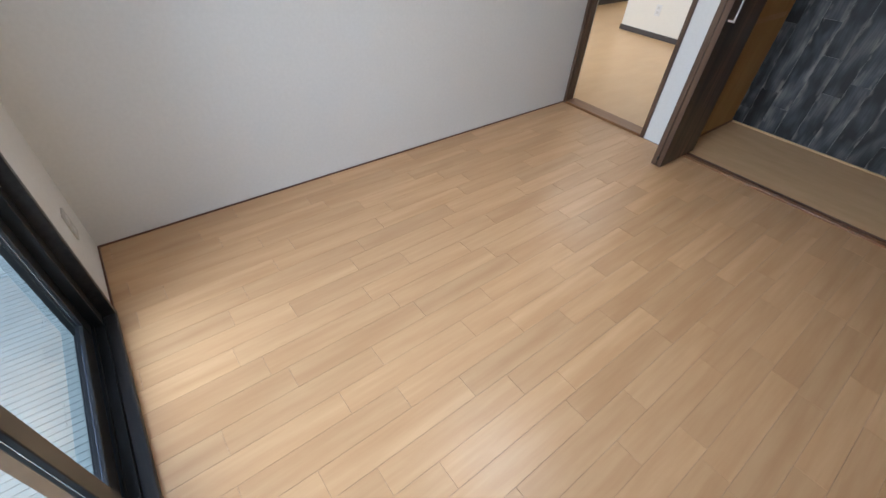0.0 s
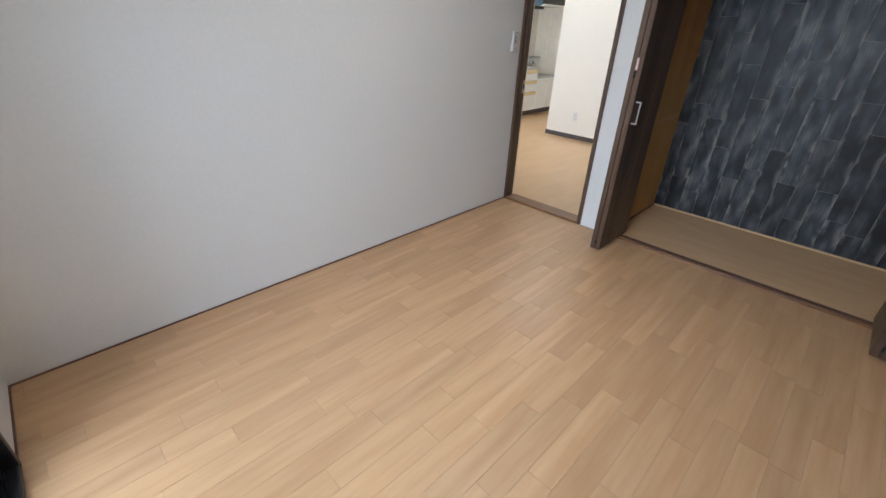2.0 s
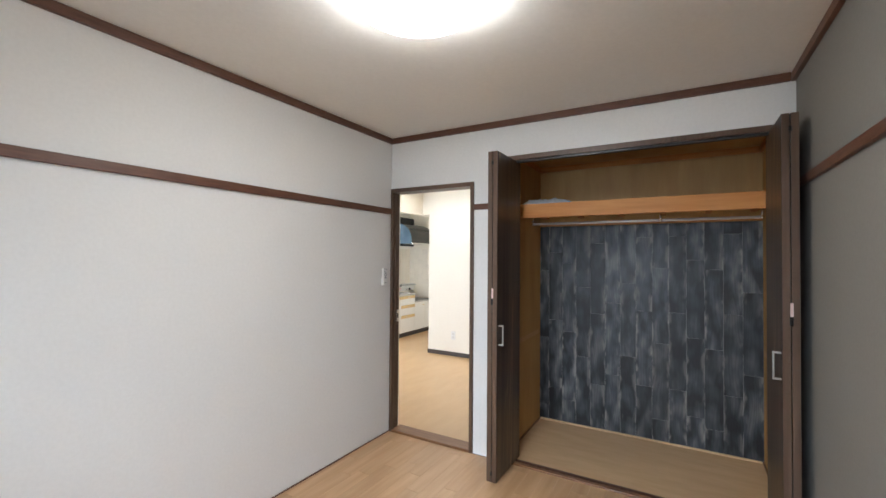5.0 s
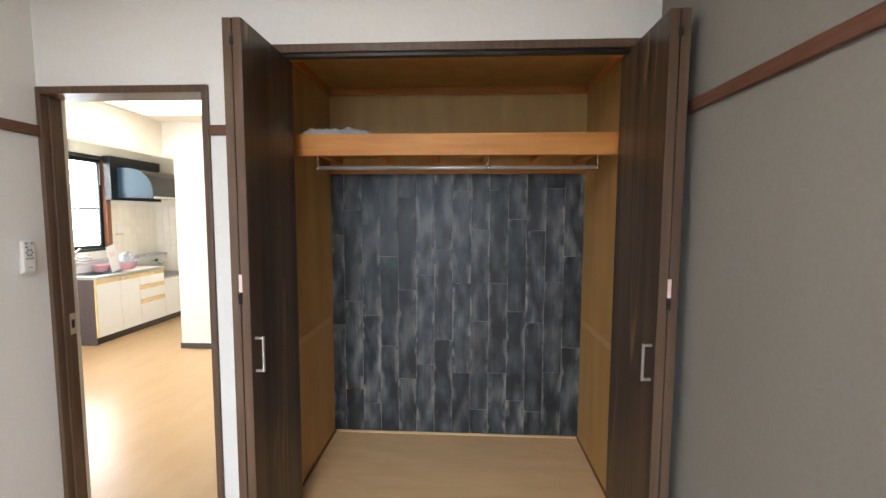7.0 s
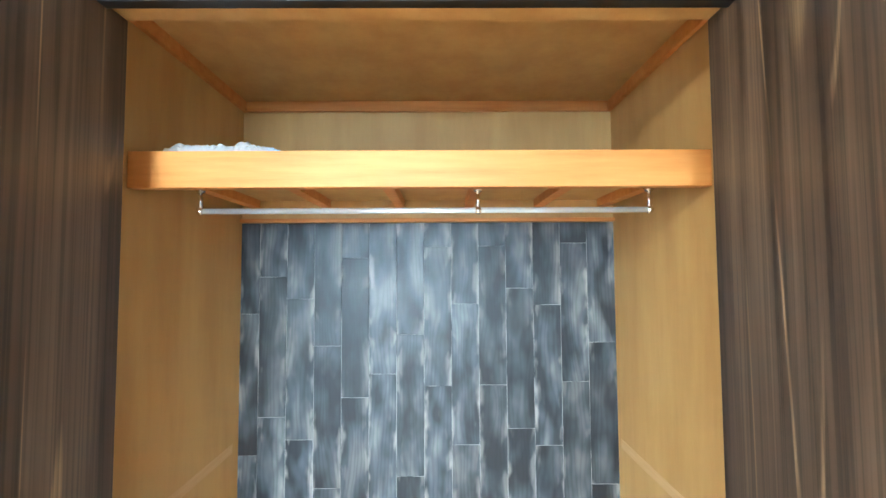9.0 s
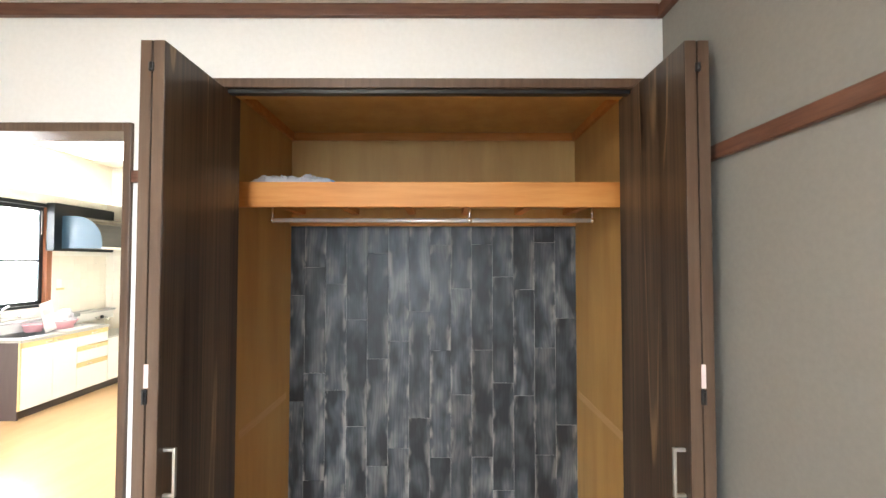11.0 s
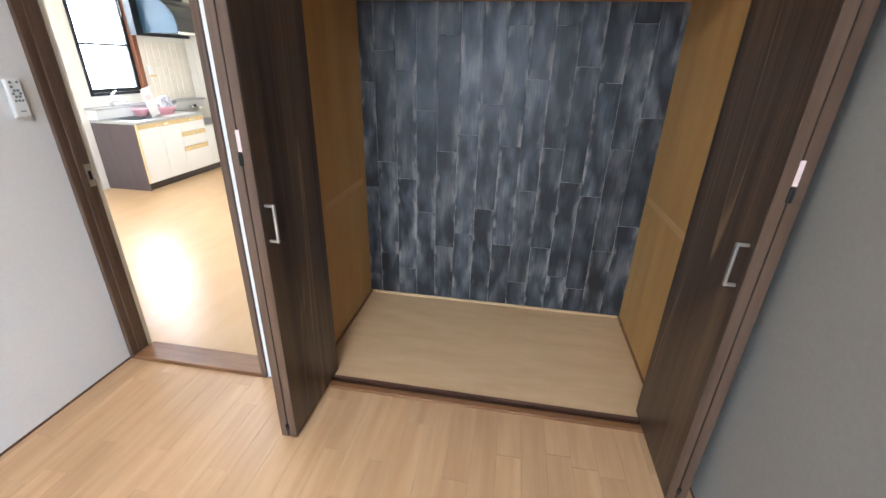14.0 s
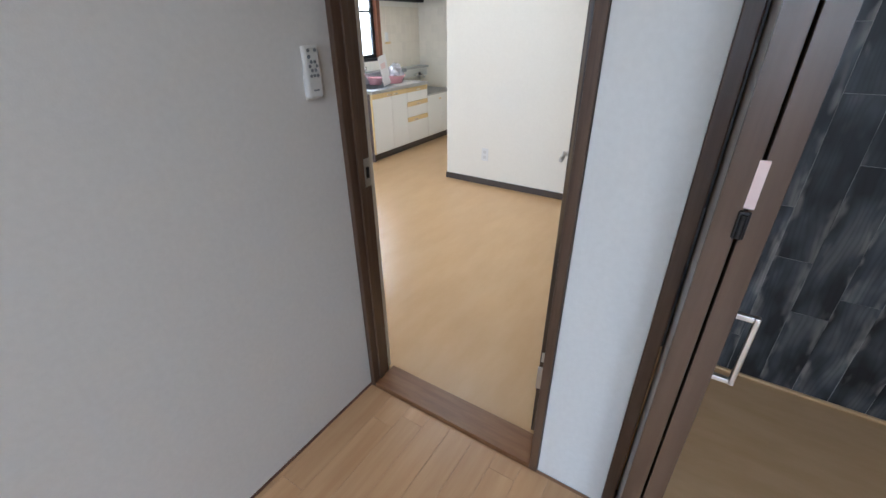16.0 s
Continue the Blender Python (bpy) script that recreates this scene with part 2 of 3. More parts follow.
def walnut_material():
    """Dark walnut print: broad brown bands with thin wavy honey streaks along the height."""
    m = bpy.data.materials.new("dark_walnut_laminate")
    m.use_nodes = True
    n, l = m.node_tree.nodes, m.node_tree.links
    b = n["Principled BSDF"]
    tc = n.new("ShaderNodeTexCoord")

    def bands(scale, detail, twist, stops):
        mp, t, r = n.new("ShaderNodeMapping"), n.new("ShaderNodeTexNoise"), n.new("ShaderNodeValToRGB")
        mp.inputs["Scale"].default_value = scale
        t.inputs["Scale"].default_value, t.inputs["Detail"].default_value, t.inputs["Distortion"].default_value = 1.0, detail, twist
        l.new(tc.outputs["Object"], mp.inputs["Vector"])
        l.new(mp.outputs[0], t.inputs["Vector"])
        e = r.color_ramp.elements
        e[0].position, e[0].color = stops[0][0], (*stops[0][1], 1)
        e[1].position, e[1].color = stops[-1][0], (*stops[-1][1], 1)
        for p, c in stops[1:-1]:
            e.new(p).color = (*c, 1)
        l.new(t.outputs["Fac"], r.inputs["Fac"])
        return r.outputs["Color"]

    base = bands((18, 18, 0.45), 6, 0.35, [(0.32, (0.034, 0.020, 0.013)), (0.5, (0.064, 0.039, 0.024)), (0.68, (0.108, 0.068, 0.041))])
    streak = bands((6, 6, 0.38), 1, 0.15, [(0.488, (0, 0, 0)), (0.493, (1, 1, 1)), (0.502, (1, 1, 1)), (0.506, (0, 0, 0))])
    gate = bands((5, 5, 0.9), 2, 0.2, [(0.40, (0, 0, 0)), (0.52, (0.85, 0.85, 0.85))])
    fine = bands((170, 170, 1.2), 3, 0.3, [(0.38, (0.6, 0.6, 0.6)), (0.5, (0.98, 0.98, 0.98)), (0.68, (1.14, 1.14, 1.14))])
    fac = n.new("ShaderNodeMixRGB")
    fac.blend_type, fac.inputs[0].default_value = "MULTIPLY", 1.0
    l.new(streak, fac.inputs[1])
    l.new(gate, fac.inputs[2])
    mix = n.new("ShaderNodeMixRGB")
    mix.inputs[2].default_value = (0.25, 0.16, 0.085, 1)
    l.new(fac.outputs[0], mix.inputs[0])
    l.new(base, mix.inputs[1])
    out = n.new("ShaderNodeMixRGB")
    out.blend_type, out.inputs[0].default_value = "MULTIPLY", 1.0
    l.new(mix.outputs[0], out.inputs[1])
    l.new(fine, out.inputs[2])
    l.new(out.outputs[0], b.inputs["Base Color"])
    b.inputs["Roughness"].default_value = 0.36
    bp = n.new("ShaderNodeBump")
    bp.inputs["Strength"].default_value, bp.inputs["Distance"].default_value = 0.12, 0.001
    l.new(fine, bp.inputs["Height"])
    l.new(bp.outputs[0], b.inputs["Normal"])
    return m


WALNUT = walnut_material()
BOARDGAP = material("worn_board_joint", (0.015, 0.017, 0.02), 0.7, second=(0.36, 0.35, 0.335), scale=(9, 9, 5), detail=3, low=0.38, high=0.52)


# mesh helpers
SHIFT = Vector((0, 0, 0))


def box(bm, x0, x1, y0, y1, z0, z1, bevel=0.0):
    r = bmesh.ops.create_cube(bm, size=1.0)
    vs = r["verts"]
    for v in vs:
        v.co = Vector((x0 + (v.co.x + 0.5) * (x1 - x0), y0 + (v.co.y + 0.5) * (y1 - y0), z0 + (v.co.z + 0.5) * (z1 - z0)))
    if bevel:
        es = list({e for v in vs for e in v.link_edges})
        bmesh.ops.bevel(bm, geom=es, offset=bevel, segments=2, affect="EDGES", profile=0.5)
    return bm


def rod(bm, a, b, r, sides=20, r2=None):
    a, b = Vector(a), Vector(b)
    d = b - a
    m = Matrix.Translation((a + b) / 2) @ d.to_track_quat("Z", "Y").to_matrix().to_4x4()
    bmesh.ops.create_cone(bm, cap_ends=True, segments=sides, radius1=r, radius2=r if r2 is None else r2, depth=d.length, matrix=m)
    return bm


def ball(bm, c, r, sq=(1, 1, 1)):
    bmesh.ops.create_uvsphere(bm, u_segments=16, v_segments=10, radius=r, matrix=Matrix.Translation(c) @ Matrix.Diagonal((*sq, 1)))
    return bm


def lathe(bm, profile, c, sides=40):
    """Turn (radius, height) pairs about the upright axis at c."""
    rings = []
    for r, h in profile:
        rings.append([bm.verts.new((c[0] + r * math.cos(2 * math.pi * k / sides), c[1] + r * math.sin(2 * math.pi * k / sides), c[2] + h)) for k in range(sides)])
    for p, q in zip(rings, rings[1:]):
        for k in range(sides):
            bm.faces.new((p[k], p[(k + 1) % sides], q[(k + 1) % sides], q[k]))
    return bm


def prism(bm, outline, axis, lo, hi):
    """Extrude a flat outline along x, y or z."""
    def at(p, d):
        return {"x": (d, p[0], p[1]), "y": (p[0], d, p[1]), "z": (p[0], p[1], d)}[axis]
    a = [bm.verts.new(at(p, lo)) for p in outline]
    b = [bm.verts.new(at(p, hi)) for p in outline]
    n = len(outline)
    bm.faces.new(a)
    bm.faces.new(b[::-1])
    for k in range(n):
        bm.faces.new((a[k], b[k], b[(k + 1) % n], a[(k + 1) % n]))
    bmesh.ops.recalc_face_normals(bm, faces=bm.faces)
    return bm


def mesh_of(name, bm, mat, smooth=False):
    me = bpy.data.meshes.new(name)
    bmesh.ops.recalc_face_normals(bm, faces=bm.faces)
    bm.to_mesh(me)
    bm.free()
    me.materials.append(mat)
    if smooth:
        me.polygons.foreach_set("use_smooth", [True] * len(me.polygons))
    return me


def part(name, bm, mat, parent=None, label="", smooth=False):
    ob = new(name, mesh_of(name, bm, mat, smooth))
    if parent is not None:
        ob.parent = parent
    return tagged(ob, label)


def thing(name, at, label, category, group="", kind=""):
    ob = new(name)
    ob.location = Vector(at) + SHIFT
    bpy.context.view_layer.update()
    return tagged(ob, label, category, group, kind)


def held(name, bm, mat, parent, label="", smooth=False):
    """A part given in world places, under a thing or part that stands elsewhere."""
    base, up = Vector((0, 0, 0)), parent
    while up is not None:
        base, up = base + up.location, up.parent
    bmesh.ops.translate(bm, verts=bm.verts, vec=SHIFT - base)
    return part(name, bm, mat, parent, label, smooth)


def setting(name, boxes, mat, label, category, bevel=0.0):
    bm = bmesh.new()
    for b in boxes:
        box(bm, *b, bevel)
    return tagged(part(name, bm, mat), label, category, kind="structure")


# the room: x -0.58..2.77, y -0.15..2.50, z 0..2.45
X0, X1, Y0, Y1, H = -0.58, 2.77, -0.16, 2.50, 2.45
T = 0.11
DY0, DY1, DZ = 1.722, 2.498, 2.026       # doorway, outside of its frame
CY0, CY1, CZ = -0.125, 1.505, 2.185      # closet front, outside of its frame
setting("wall_north", [(X0 - T, X1 + T, Y1, Y1 + T, -0.05, H + 0.05)], WALLPAPER, "white textured wallpaper wall beside the doorway", "wall")
setting("wall_south", [(X0 - T, X1 + T, Y0 - T, Y0, -0.05, H + 0.05)], GREY_PAPER, "dark taupe grey accent wallpaper wall", "wall")
setting("wall_east", [(X1, X1 + T, DY1, Y1, 0.0, H + 0.05), (X1, X1 + T, CY1, DY0, 0.0, H + 0.05), (X1, X1 + T, DY0, DY1, DZ, H + 0.05),
                      (X1, X1 + T, CY0, CY1, CZ, H + 0.05), (X1, X1 + T, Y0, CY0, 0.0, H + 0.05)],
        WALLPAPER, "white wallpaper wall with doorway and closet opening", "wall")
WY0, WY1, WZ1 = 0.28, 2.02, 1.98         # balcony window, outside of its casing
setting("wall_west", [(X0 - T, X0, WY1, Y1, -0.05, H + 0.05), (X0 - T, X0, Y0, WY0, -0.05, H + 0.05), (X0 - T, X0, WY0, WY1, WZ1, H + 0.05),
                      (X0 - T, X0, WY0, WY1, -0.05, -0.004)], WALLPAPER, "white wallpaper wall around the balcony window", "wall")
setting("ceiling", [(X0 - T, X1 + T, Y0 - T, Y1 + T, H, H + 0.04)], CEILING, "plain off-white papered ceiling", "ceiling")
setting("baseboard", [(X0, X1, Y1 - 0.007, Y1, 0.0, 0.007), (X0, X0 + 0.007, WY1 + 0.002, Y1 - 0.008, 0.0, 0.007), (X0, X1, Y0, Y0 + 0.007, 0.0, 0.007)],
        TRIM_H, "thin dark brown strip along the floor edge", "baseboard")
setting("trim", [(X0, X1, Y1 - 0.022, Y1, 2.405, H), (X1 - 0.022, X1, Y0 + 0.024, Y1 - 0.024, 2.405, H), (X0, X1, Y0, Y0 + 0.022, 2.405, H), (X0, X0 + 0.022, Y0 + 0.024, Y1 - 0.024, 2.405, H)],
        TRIM_H, "brown wooden cornice around the ceiling", "trim", 0.003)
setting("picture_rail_trim", [(X0, X1 - 0.002, Y1 - 0.018, Y1, 1.812, 1.858), (X1 - 0.015, X1, CY1 + 0.002, DY0 - 0.002, 1.812, 1.855), (X0, X1 - 0.002, Y0, Y0 + 0.018, 1.826, 1.868)],
        TRIM_H, "reddish brown wooden rail across the walls", "trim", 0.003)

# doorway
door_frame = thing("door_1", (2.82, 2.1, 0.0), "brown wooden door frame without the leaf closed", "door frame", kind="structure")
held("jamb", box(bmesh.new(), X1 - 0.012, X1 + 0.088, 2.476, 2.4975, 0.0, DZ, 0.003), JAMB, door_frame)
held("jamb", box(bmesh.new(), X1 - 0.012, X1 + T + 0.012, DY0 + 0.002, DY0 + 0.03, 0.0, DZ, 0.003), JAMB, door_frame)
held("door_head", box(bmesh.new(), X1 - 0.012, X1 + T + 0.012, DY0 + 0.031, 2.4755, DZ - 0.032, DZ, 0.003), JAMB, door_frame)
held("door_stop", box(bmesh.new(), X1 + 0.022, X1 + 0.048, 2.467, 2.476, 0.02, DZ - 0.033, 0.002), JAMB, door_frame)
held("threshold", box(bmesh.new(), X1 - 0.008, X1 + T + 0.01, DY0 + 0.031, 2.4755, -0.03, 0.016, 0.003), SILLWOOD, door_frame, "worn brown wooden threshold")
strike = held("strike_plate", box(bmesh.new(), X1 + 0.053, X1 + 0.083, 2.4725, 2.4765, 0.905, 1.005, 0.002), SATIN, door_frame, "satin metal strike plate")
# thin black block on the plate gives the shade of a latch hole
held("latch_hole", box(bmesh.new(), X1 + 0.061, X1 + 0.075, 2.471, 2.473, 0.935, 0.975), BLACK, door_frame, "black block for the shaded latch hole")

leaf = thing("open_door", (2.885, 1.80, 0.0), "dark brown hinged door standing open into the kitchen", "door")
leaf.rotation_euler.z = radians(13)
part("door_panel", box(bmesh.new(), 0.012, 0.71, -0.034, 0.0, 0.02, 1.985, 0.003), WALNUT, leaf)
part("latch_keep", box(bmesh.new(), 0.008, 0.0115, -0.03, -0.004, 0.375, 0.415, 0.001), SATIN, leaf, "small satin metal plate")
part("hinge", box(bmesh.new(), 0.006, 0.0115, -0.032, 0.003, 0.25, 0.35, 0.001), SATIN, leaf, "satin metal hinge")
part("hinge", box(bmesh.new(), 0.006, 0.0115, -0.032, 0.003, 1.68, 1.78, 0.001), SATIN, leaf, "satin metal hinge")
lever = bmesh.new()
lathe(lever, [(0.0, 0), (0.026, 0), (0.026, 0.008), (0.0, 0.008)], (0, 0, 0))
bmesh.ops.rotate(lever, verts=lever.verts, cent=(0, 0, 0), matrix=Matrix.Rotation(radians(-90), 3, "X"))
rod(lever, (0, 0, 0), (0, 0.05, 0), 0.009)
rod(lever, (0.005, 0.05, 0), (-0.10, 0.052, 0), 0.009)
bmesh.ops.translate(lever, verts=lever.verts, vec=(0.655, 0, 0.93))
part("lever_handle", lever, SATIN, leaf, "satin metal lever handle", True)

# closet
KX, KY0, KY1, KZ = 3.69, -0.135, 1.495, 2.275
setting("closet_wall_side", [(X1 + T, KX + 0.03, KY1, KY1 + 0.02, 0.0, KZ)], PLY, "honey-coloured plywood closet side wall", "wall")
setting("closet_wall_far_side", [(X1 + T, KX + 0.03, KY0 - 0.02, KY0, 0.0, KZ)], PLY, "honey-coloured plywood closet side wall", "wall")
setting("closet_wall_upper", [(KX, KX + 0.03, KY0, KY1, 1.737, KZ)], PLY, "plywood closet wall above the shelf", "wall")
setting("closet_ceiling", [(X1 + T, KX + 0.03, KY0, KY1, KZ, KZ + 0.02), (X1 + 0.04, X1 + T, KY0, KY1, CZ - 0.03, KZ + 0.02)], PLY, "plywood closet ceiling", "ceiling")
setting("closet_cornice_trim", [(KX - 0.018, KX, KY0 + 0.019, KY1 - 0.019, KZ - 0.045, KZ), (X1 + T, KX, KY1 - 0.018, KY1, KZ - 0.045, KZ), (X1 + T, KX, KY0, KY0 + 0.018, KZ - 0.045, KZ)],
        PINE, "orange pine strip under the closet ceiling", "trim", 0.002)
setting("closet_floor", [(X1 + 0.0725, KX, KY0, KY1, -0.03, 0.004)], PLYFLOOR, "plain tan board closet floor", "floor")
setting("closet_back_trim", [(KX - 0.014, KX, KY0 + 0.012, KY1 - 0.012, 0.004, 0.016)], PLYFLOOR, "thin pale strip along the back of the closet floor", "trim", 0.002)
setting("closet_floor_trim", [(X1 + T, KX, KY1 - 0.011, KY1, 0.004, 0.016), (X1 + T, KX, KY0, KY0 + 0.011, 0.004, 0.016)],
        SILLWOOD, "thin brown strip along the closet floor sides", "trim", 0.002)
# second box: flush solid strip, coloured dark to widen the track's shaded gap
setting("closet_track", [(X1 + 0.022, X1 + 0.058, CY0 + 0.036, CY1 - 0.036, -0.03, -0.015), (X1 + 0.0585, X1 + 0.072, CY0 + 0.036, CY1 - 0.036, -0.03, 0.0045)], TRIM, "dark recessed folding door track and a strip coloured as its shade", "track")
TRACE = material("bare_plywood_trace", (0.62, 0.40, 0.20), 0.6, second=(0.56, 0.345, 0.15), scale=(5, 30, 60), low=0.3, high=0.62)
setting("closet_wall_trace", [(3.02, 3.66, KY0 - 0.001, KY0 + 0.0012, 0.775, 0.812), (3.10, 3.64, KY1 - 0.0012, KY1 + 0.001, 0.775, 0.812)], TRACE, "pale stripe left on the plywood by a removed shelf", "wall")
cf = thing("closet_frame", (X1, 0.7, 0.0), "brown wooden frame around the closet opening", "door frame", kind="structure")
held("jamb", box(bmesh.new(), X1 - 0.012, X1 + T, CY1 - 0.035, CY1 - 0.001, 0.0, CZ, 0.003), JAMB, cf)
held("jamb", box(bmesh.new(), X1 - 0.012, X1 + T, CY0 + 0.001, CY0 + 0.034, 0.0, CZ, 0.003), JAMB, cf)
held("head", box(bmesh.new(), X1 - 0.012, X1 + 0.038, CY0 + 0.035, CY1 - 0.036, CZ - 0.034, CZ, 0.003), JAMB, cf)
held("track_channel", box(bmesh.new(), X1 + 0.002, X1 + 0.032, -0.047, 1.393, CZ - 0.05, CZ - 0.0345, 0.002), BLACK, cf, "dark top track")
held("sill", box(bmesh.new(), X1 - 0.012, X1 + 0.0215, CY0 + 0.035, CY1 - 0.036, -0.03, 0.012, 0.003), SILLWOOD, cf, "reddish brown sill strip")

shelf = thing("closet_shelf", (3.3, 0.67, 1.76), "orange pine closet shelf with a deep front rail", "shelf")
held("front_rail", box(bmesh.new(), 3.012, 3.045, KY0 + 0.001, KY1 - 0.001, 1.760, 1.864, 0.003), PINE, shelf)
held("shelf_board", box(bmesh.new(), 3.045, KX - 0.001, KY0 + 0.001, KY1 - 0.001, 1.835, 1.852), PLY, shelf)
for yy in (1.425, 1.12, 0.80, 0.50, 0.20, -0.075):
    held("batten", box(bmesh.new(), 3.046, KX - 0.026, yy - 0.02, yy + 0.02, 1.80, 1.8345, 0.002), PINE, shelf)
held("back_rail", box(bmesh.new(), KX - 0.025, KX - 0.001, KY0 + 0.001, KY1 - 0.001, 1.738, 1.754, 0.002), PINE, shelf)

hanger = thing("hanging_rail", (3.1, 0.66, 1.705), "chrome clothes rail hung under the closet shelf", "rail")
held("rail_tube", rod(bmesh.new(), (3.25, -0.08, 1.728), (3.25, 1.43, 1.728), 0.0098), RAILTUBE, hanger, smooth=True)
for yy in (-0.075, 0.50, 1.425):
    bm = rod(bmesh.new(), (3.25, yy, 1.728), (3.25, yy, 1.80), 0.006)
    ball(bm, (3.25, yy, 1.728), 0.0135)
    lathe(bm, [(0.0, 0.0), (0.012, 0.0), (0.018, 0.012), (0.0, 0.012)], (3.25, yy, 1.79), 20)
    held("bracket", bm, CHROME, hanger, smooth=True)


def folding_door(yi, side, label):
    """Two walnut panels folded flat; yi is the closet side face, side is +1 when the second panel lies towards +y."""
    d = thing("folding_door", (2.62, yi + side * 0.033, 0.0), label, "closet door", "closet folding doors")
    for k in (0, 1):
        a = yi + side * k * 0.0355
        b = a + side * 0.032
        lo, hi = min(a, b), max(a, b)
        p = held("panel", box(bmesh.new(), 2.441, 2.872, lo, hi, 0.016, 2.149, 0.002), WALNUT, d)
        if k == 0:
            inner = p
        held("edge_band", box(bmesh.new(), 2.4385, 2.441, lo + 0.001, hi - 0.001, 0.017, 2.148), WALEDGE, p, "lighter brown edge band")
    bm = bmesh.new()
    yo = yi - side * 0.026
    for z in (0.892, 1.016):
        box(bm, 2.464, 2.473, min(yi, yo), max(yi, yo), z - 0.0045, z + 0.0045, 0.001)
    box(bm, 2.463, 2.474, min(yo, yo - side * 0.008), max(yo, yo - side * 0.008), 0.887, 1.021, 0.0015)
    held("handle", bm, SATIN, inner, "square satin metal pull handle")
    gap = yi + side * 0.0338
    held("tape_strip", box(bmesh.new(), 2.4365, 2.4382, gap - 0.002 - 0.006, gap - 0.002 + 0.006, 1.193, 1.257), PINK, inner, "pale pink paper tape")
    for z0, z1 in ((1.15, 1.19), (2.06, 2.085), (0.06, 0.085)):
        bm = box(bmesh.new(), 2.431, 2.4384, gap - 0.007, gap + 0.007, z0, z1, 0.002)
        rod(bm, (2.430, gap, z0 + 0.004), (2.430, gap, z1 - 0.004), 0.004, 10)
        held("hinge", bm, BLACK, d, "black metal hinge")
    return d


folding_door(1.396, 1, "dark walnut folding closet door folded open beside the doorway")
folding_door(-0.043, -1, "dark walnut folding closet door folded open against the grey wall")

# parcel on the shelf
parcel = thing("plastic_bag", (3.12, 1.27, 1.852), "clear plastic bag holding a folded sheet on the shelf", "bag")
held("folded_sheet", box(bmesh.new(), 3.07, 3.24, 1.13, 1.40, 1.853, 1.876, 0.006), material("grey_cloth", (0.42, 0.42, 0.43), 0.7, second=(0.5, 0.5, 0.5), scale=(30, 30, 30)), parcel, "folded pale grey sheet")
held("blue_corner", box(bmesh.new(), 3.062, 3.23, 1.09, 1.129, 1.853, 1.882, 0.006), material("blue_print", (0.12, 0.35, 0.62), 0.4), parcel, "blue printed end")
film = bmesh.new()
bmesh.ops.create_grid(film, x_segments=26, y_segments=40, size=0.5)
rnd = random.Random(4)
for v in film.verts:
    u, w = v.co.x, v.co.y
    rim = max(abs(u), abs(w)) * 2
    lump = noise.noise(Vector((u * 7, w * 9, 2.0))) * 0.017 + abs(noise.noise(Vector((u * 16, w * 20, 7.0)))) * 0.014
    v.co = Vector((3.16 + u * 0.24, 1.265 + w * 0.37, 1.853 + (0.046 + lump) * max(0.0, 1 - rim ** 6) + 0.001))
film_ob = held("film", film, FILM, parcel, "crinkled clear plastic")
film_ob.visible_shadow = False

# ceiling lamp and remote control
lamp = thing("ceiling_light", (1.17, 1.18, 2.45), "round white ceiling light switched on", "ceiling light")
held("base", lathe(bmesh.new(), [(0.0, 2.45), (0.225, 2.45), (0.235, 2.44), (0.235, 2.43), (0.0, 2.43)], (1.17, 1.18, 0.0), 64), WHITEPL, lamp, smooth=True)
held("cover", lathe(bmesh.new(), [(0.240, 2.4295), (0.250, 2.42), (0.252, 2.395), (0.243, 2.372), (0.215, 2.354), (0.15, 2.342), (0.08, 2.337), (0.001, 2.336)], (1.17, 1.18, 0.0), 64), LAMPGLOW, lamp, "glowing milky cover", True)
remote = thing("remote_control", (2.665, 2.49, 1.29), "white lamp remote control in a wall holder", "remote control")
held("holder", box(bmesh.new(), 2.643, 2.687, 2.489, 2.499, 1.218, 1.285, 0.003), WHITEPL, remote)
remote_body = held("body", box(bmesh.new(), 2.637, 2.691, 2.472, 2.4885, 1.224, 1.360, 0.006), WHITEPL, remote)


def remote_button(x, z, r, label):
    bm = lathe(bmesh.new(), [(0.0, 0.0), (r, 0.0), (r * 0.85, 0.002), (0.0, 0.002)], (0, 0, 0), 14)
    bmesh.ops.rotate(bm, verts=bm.verts, cent=(0, 0, 0), matrix=Matrix.Rotation(radians(90), 3, "X"))
    bmesh.ops.translate(bm, verts=bm.verts, vec=(x, 2.472, z))
    held("button", bm, GREYPL, remote_body, label)


for x, z in ((2.652, 1.348), (2.676, 1.348), (2.652, 1.332)):
    remote_button(x, z, 0.0052, "grey round button")
for k in range(6):
    a = 2 * math.pi * k / 6
    remote_button(2.664 + 0.0125 * math.cos(a), 1.308 + 0.0125 * math.sin(a), 0.0048, "grey button of the round pad")
for k in range(3):
    remote_button(2.652 + 0.012 * k, 1.283, 0.0045, "small grey button")
held("brand_bar", box(bmesh.new(), 2.654, 2.674, 2.471, 2.4722, 1.243, 1.247), GREYPL, remote_body)


def wall_outlet(name, at, normal, label, plate):
    o = thing(name, at, label, "outlet")
    nx = {"-x": 180, "+x": 0}[normal]
    o.rotation_euler.z = radians(nx)
    part("plate", box(bmesh.new(), 0.0, 0.008, -0.035, 0.035, -0.06, 0.06, 0.003), plate, o)
    for dz in (-0.025, 0.025):
        part("socket", box(bmesh.new(), 0.008, 0.0095, -0.016, 0.016, dz - 0.014, dz + 0.014, 0.001), material("ivory_plastic", (0.66, 0.65, 0.62), 0.4), o)
    return o


wall_outlet("wall_outlet", (X0, 2.27, 0.29), "+x", "greyish white wall outlet plate beside the window", GREYPLATE)
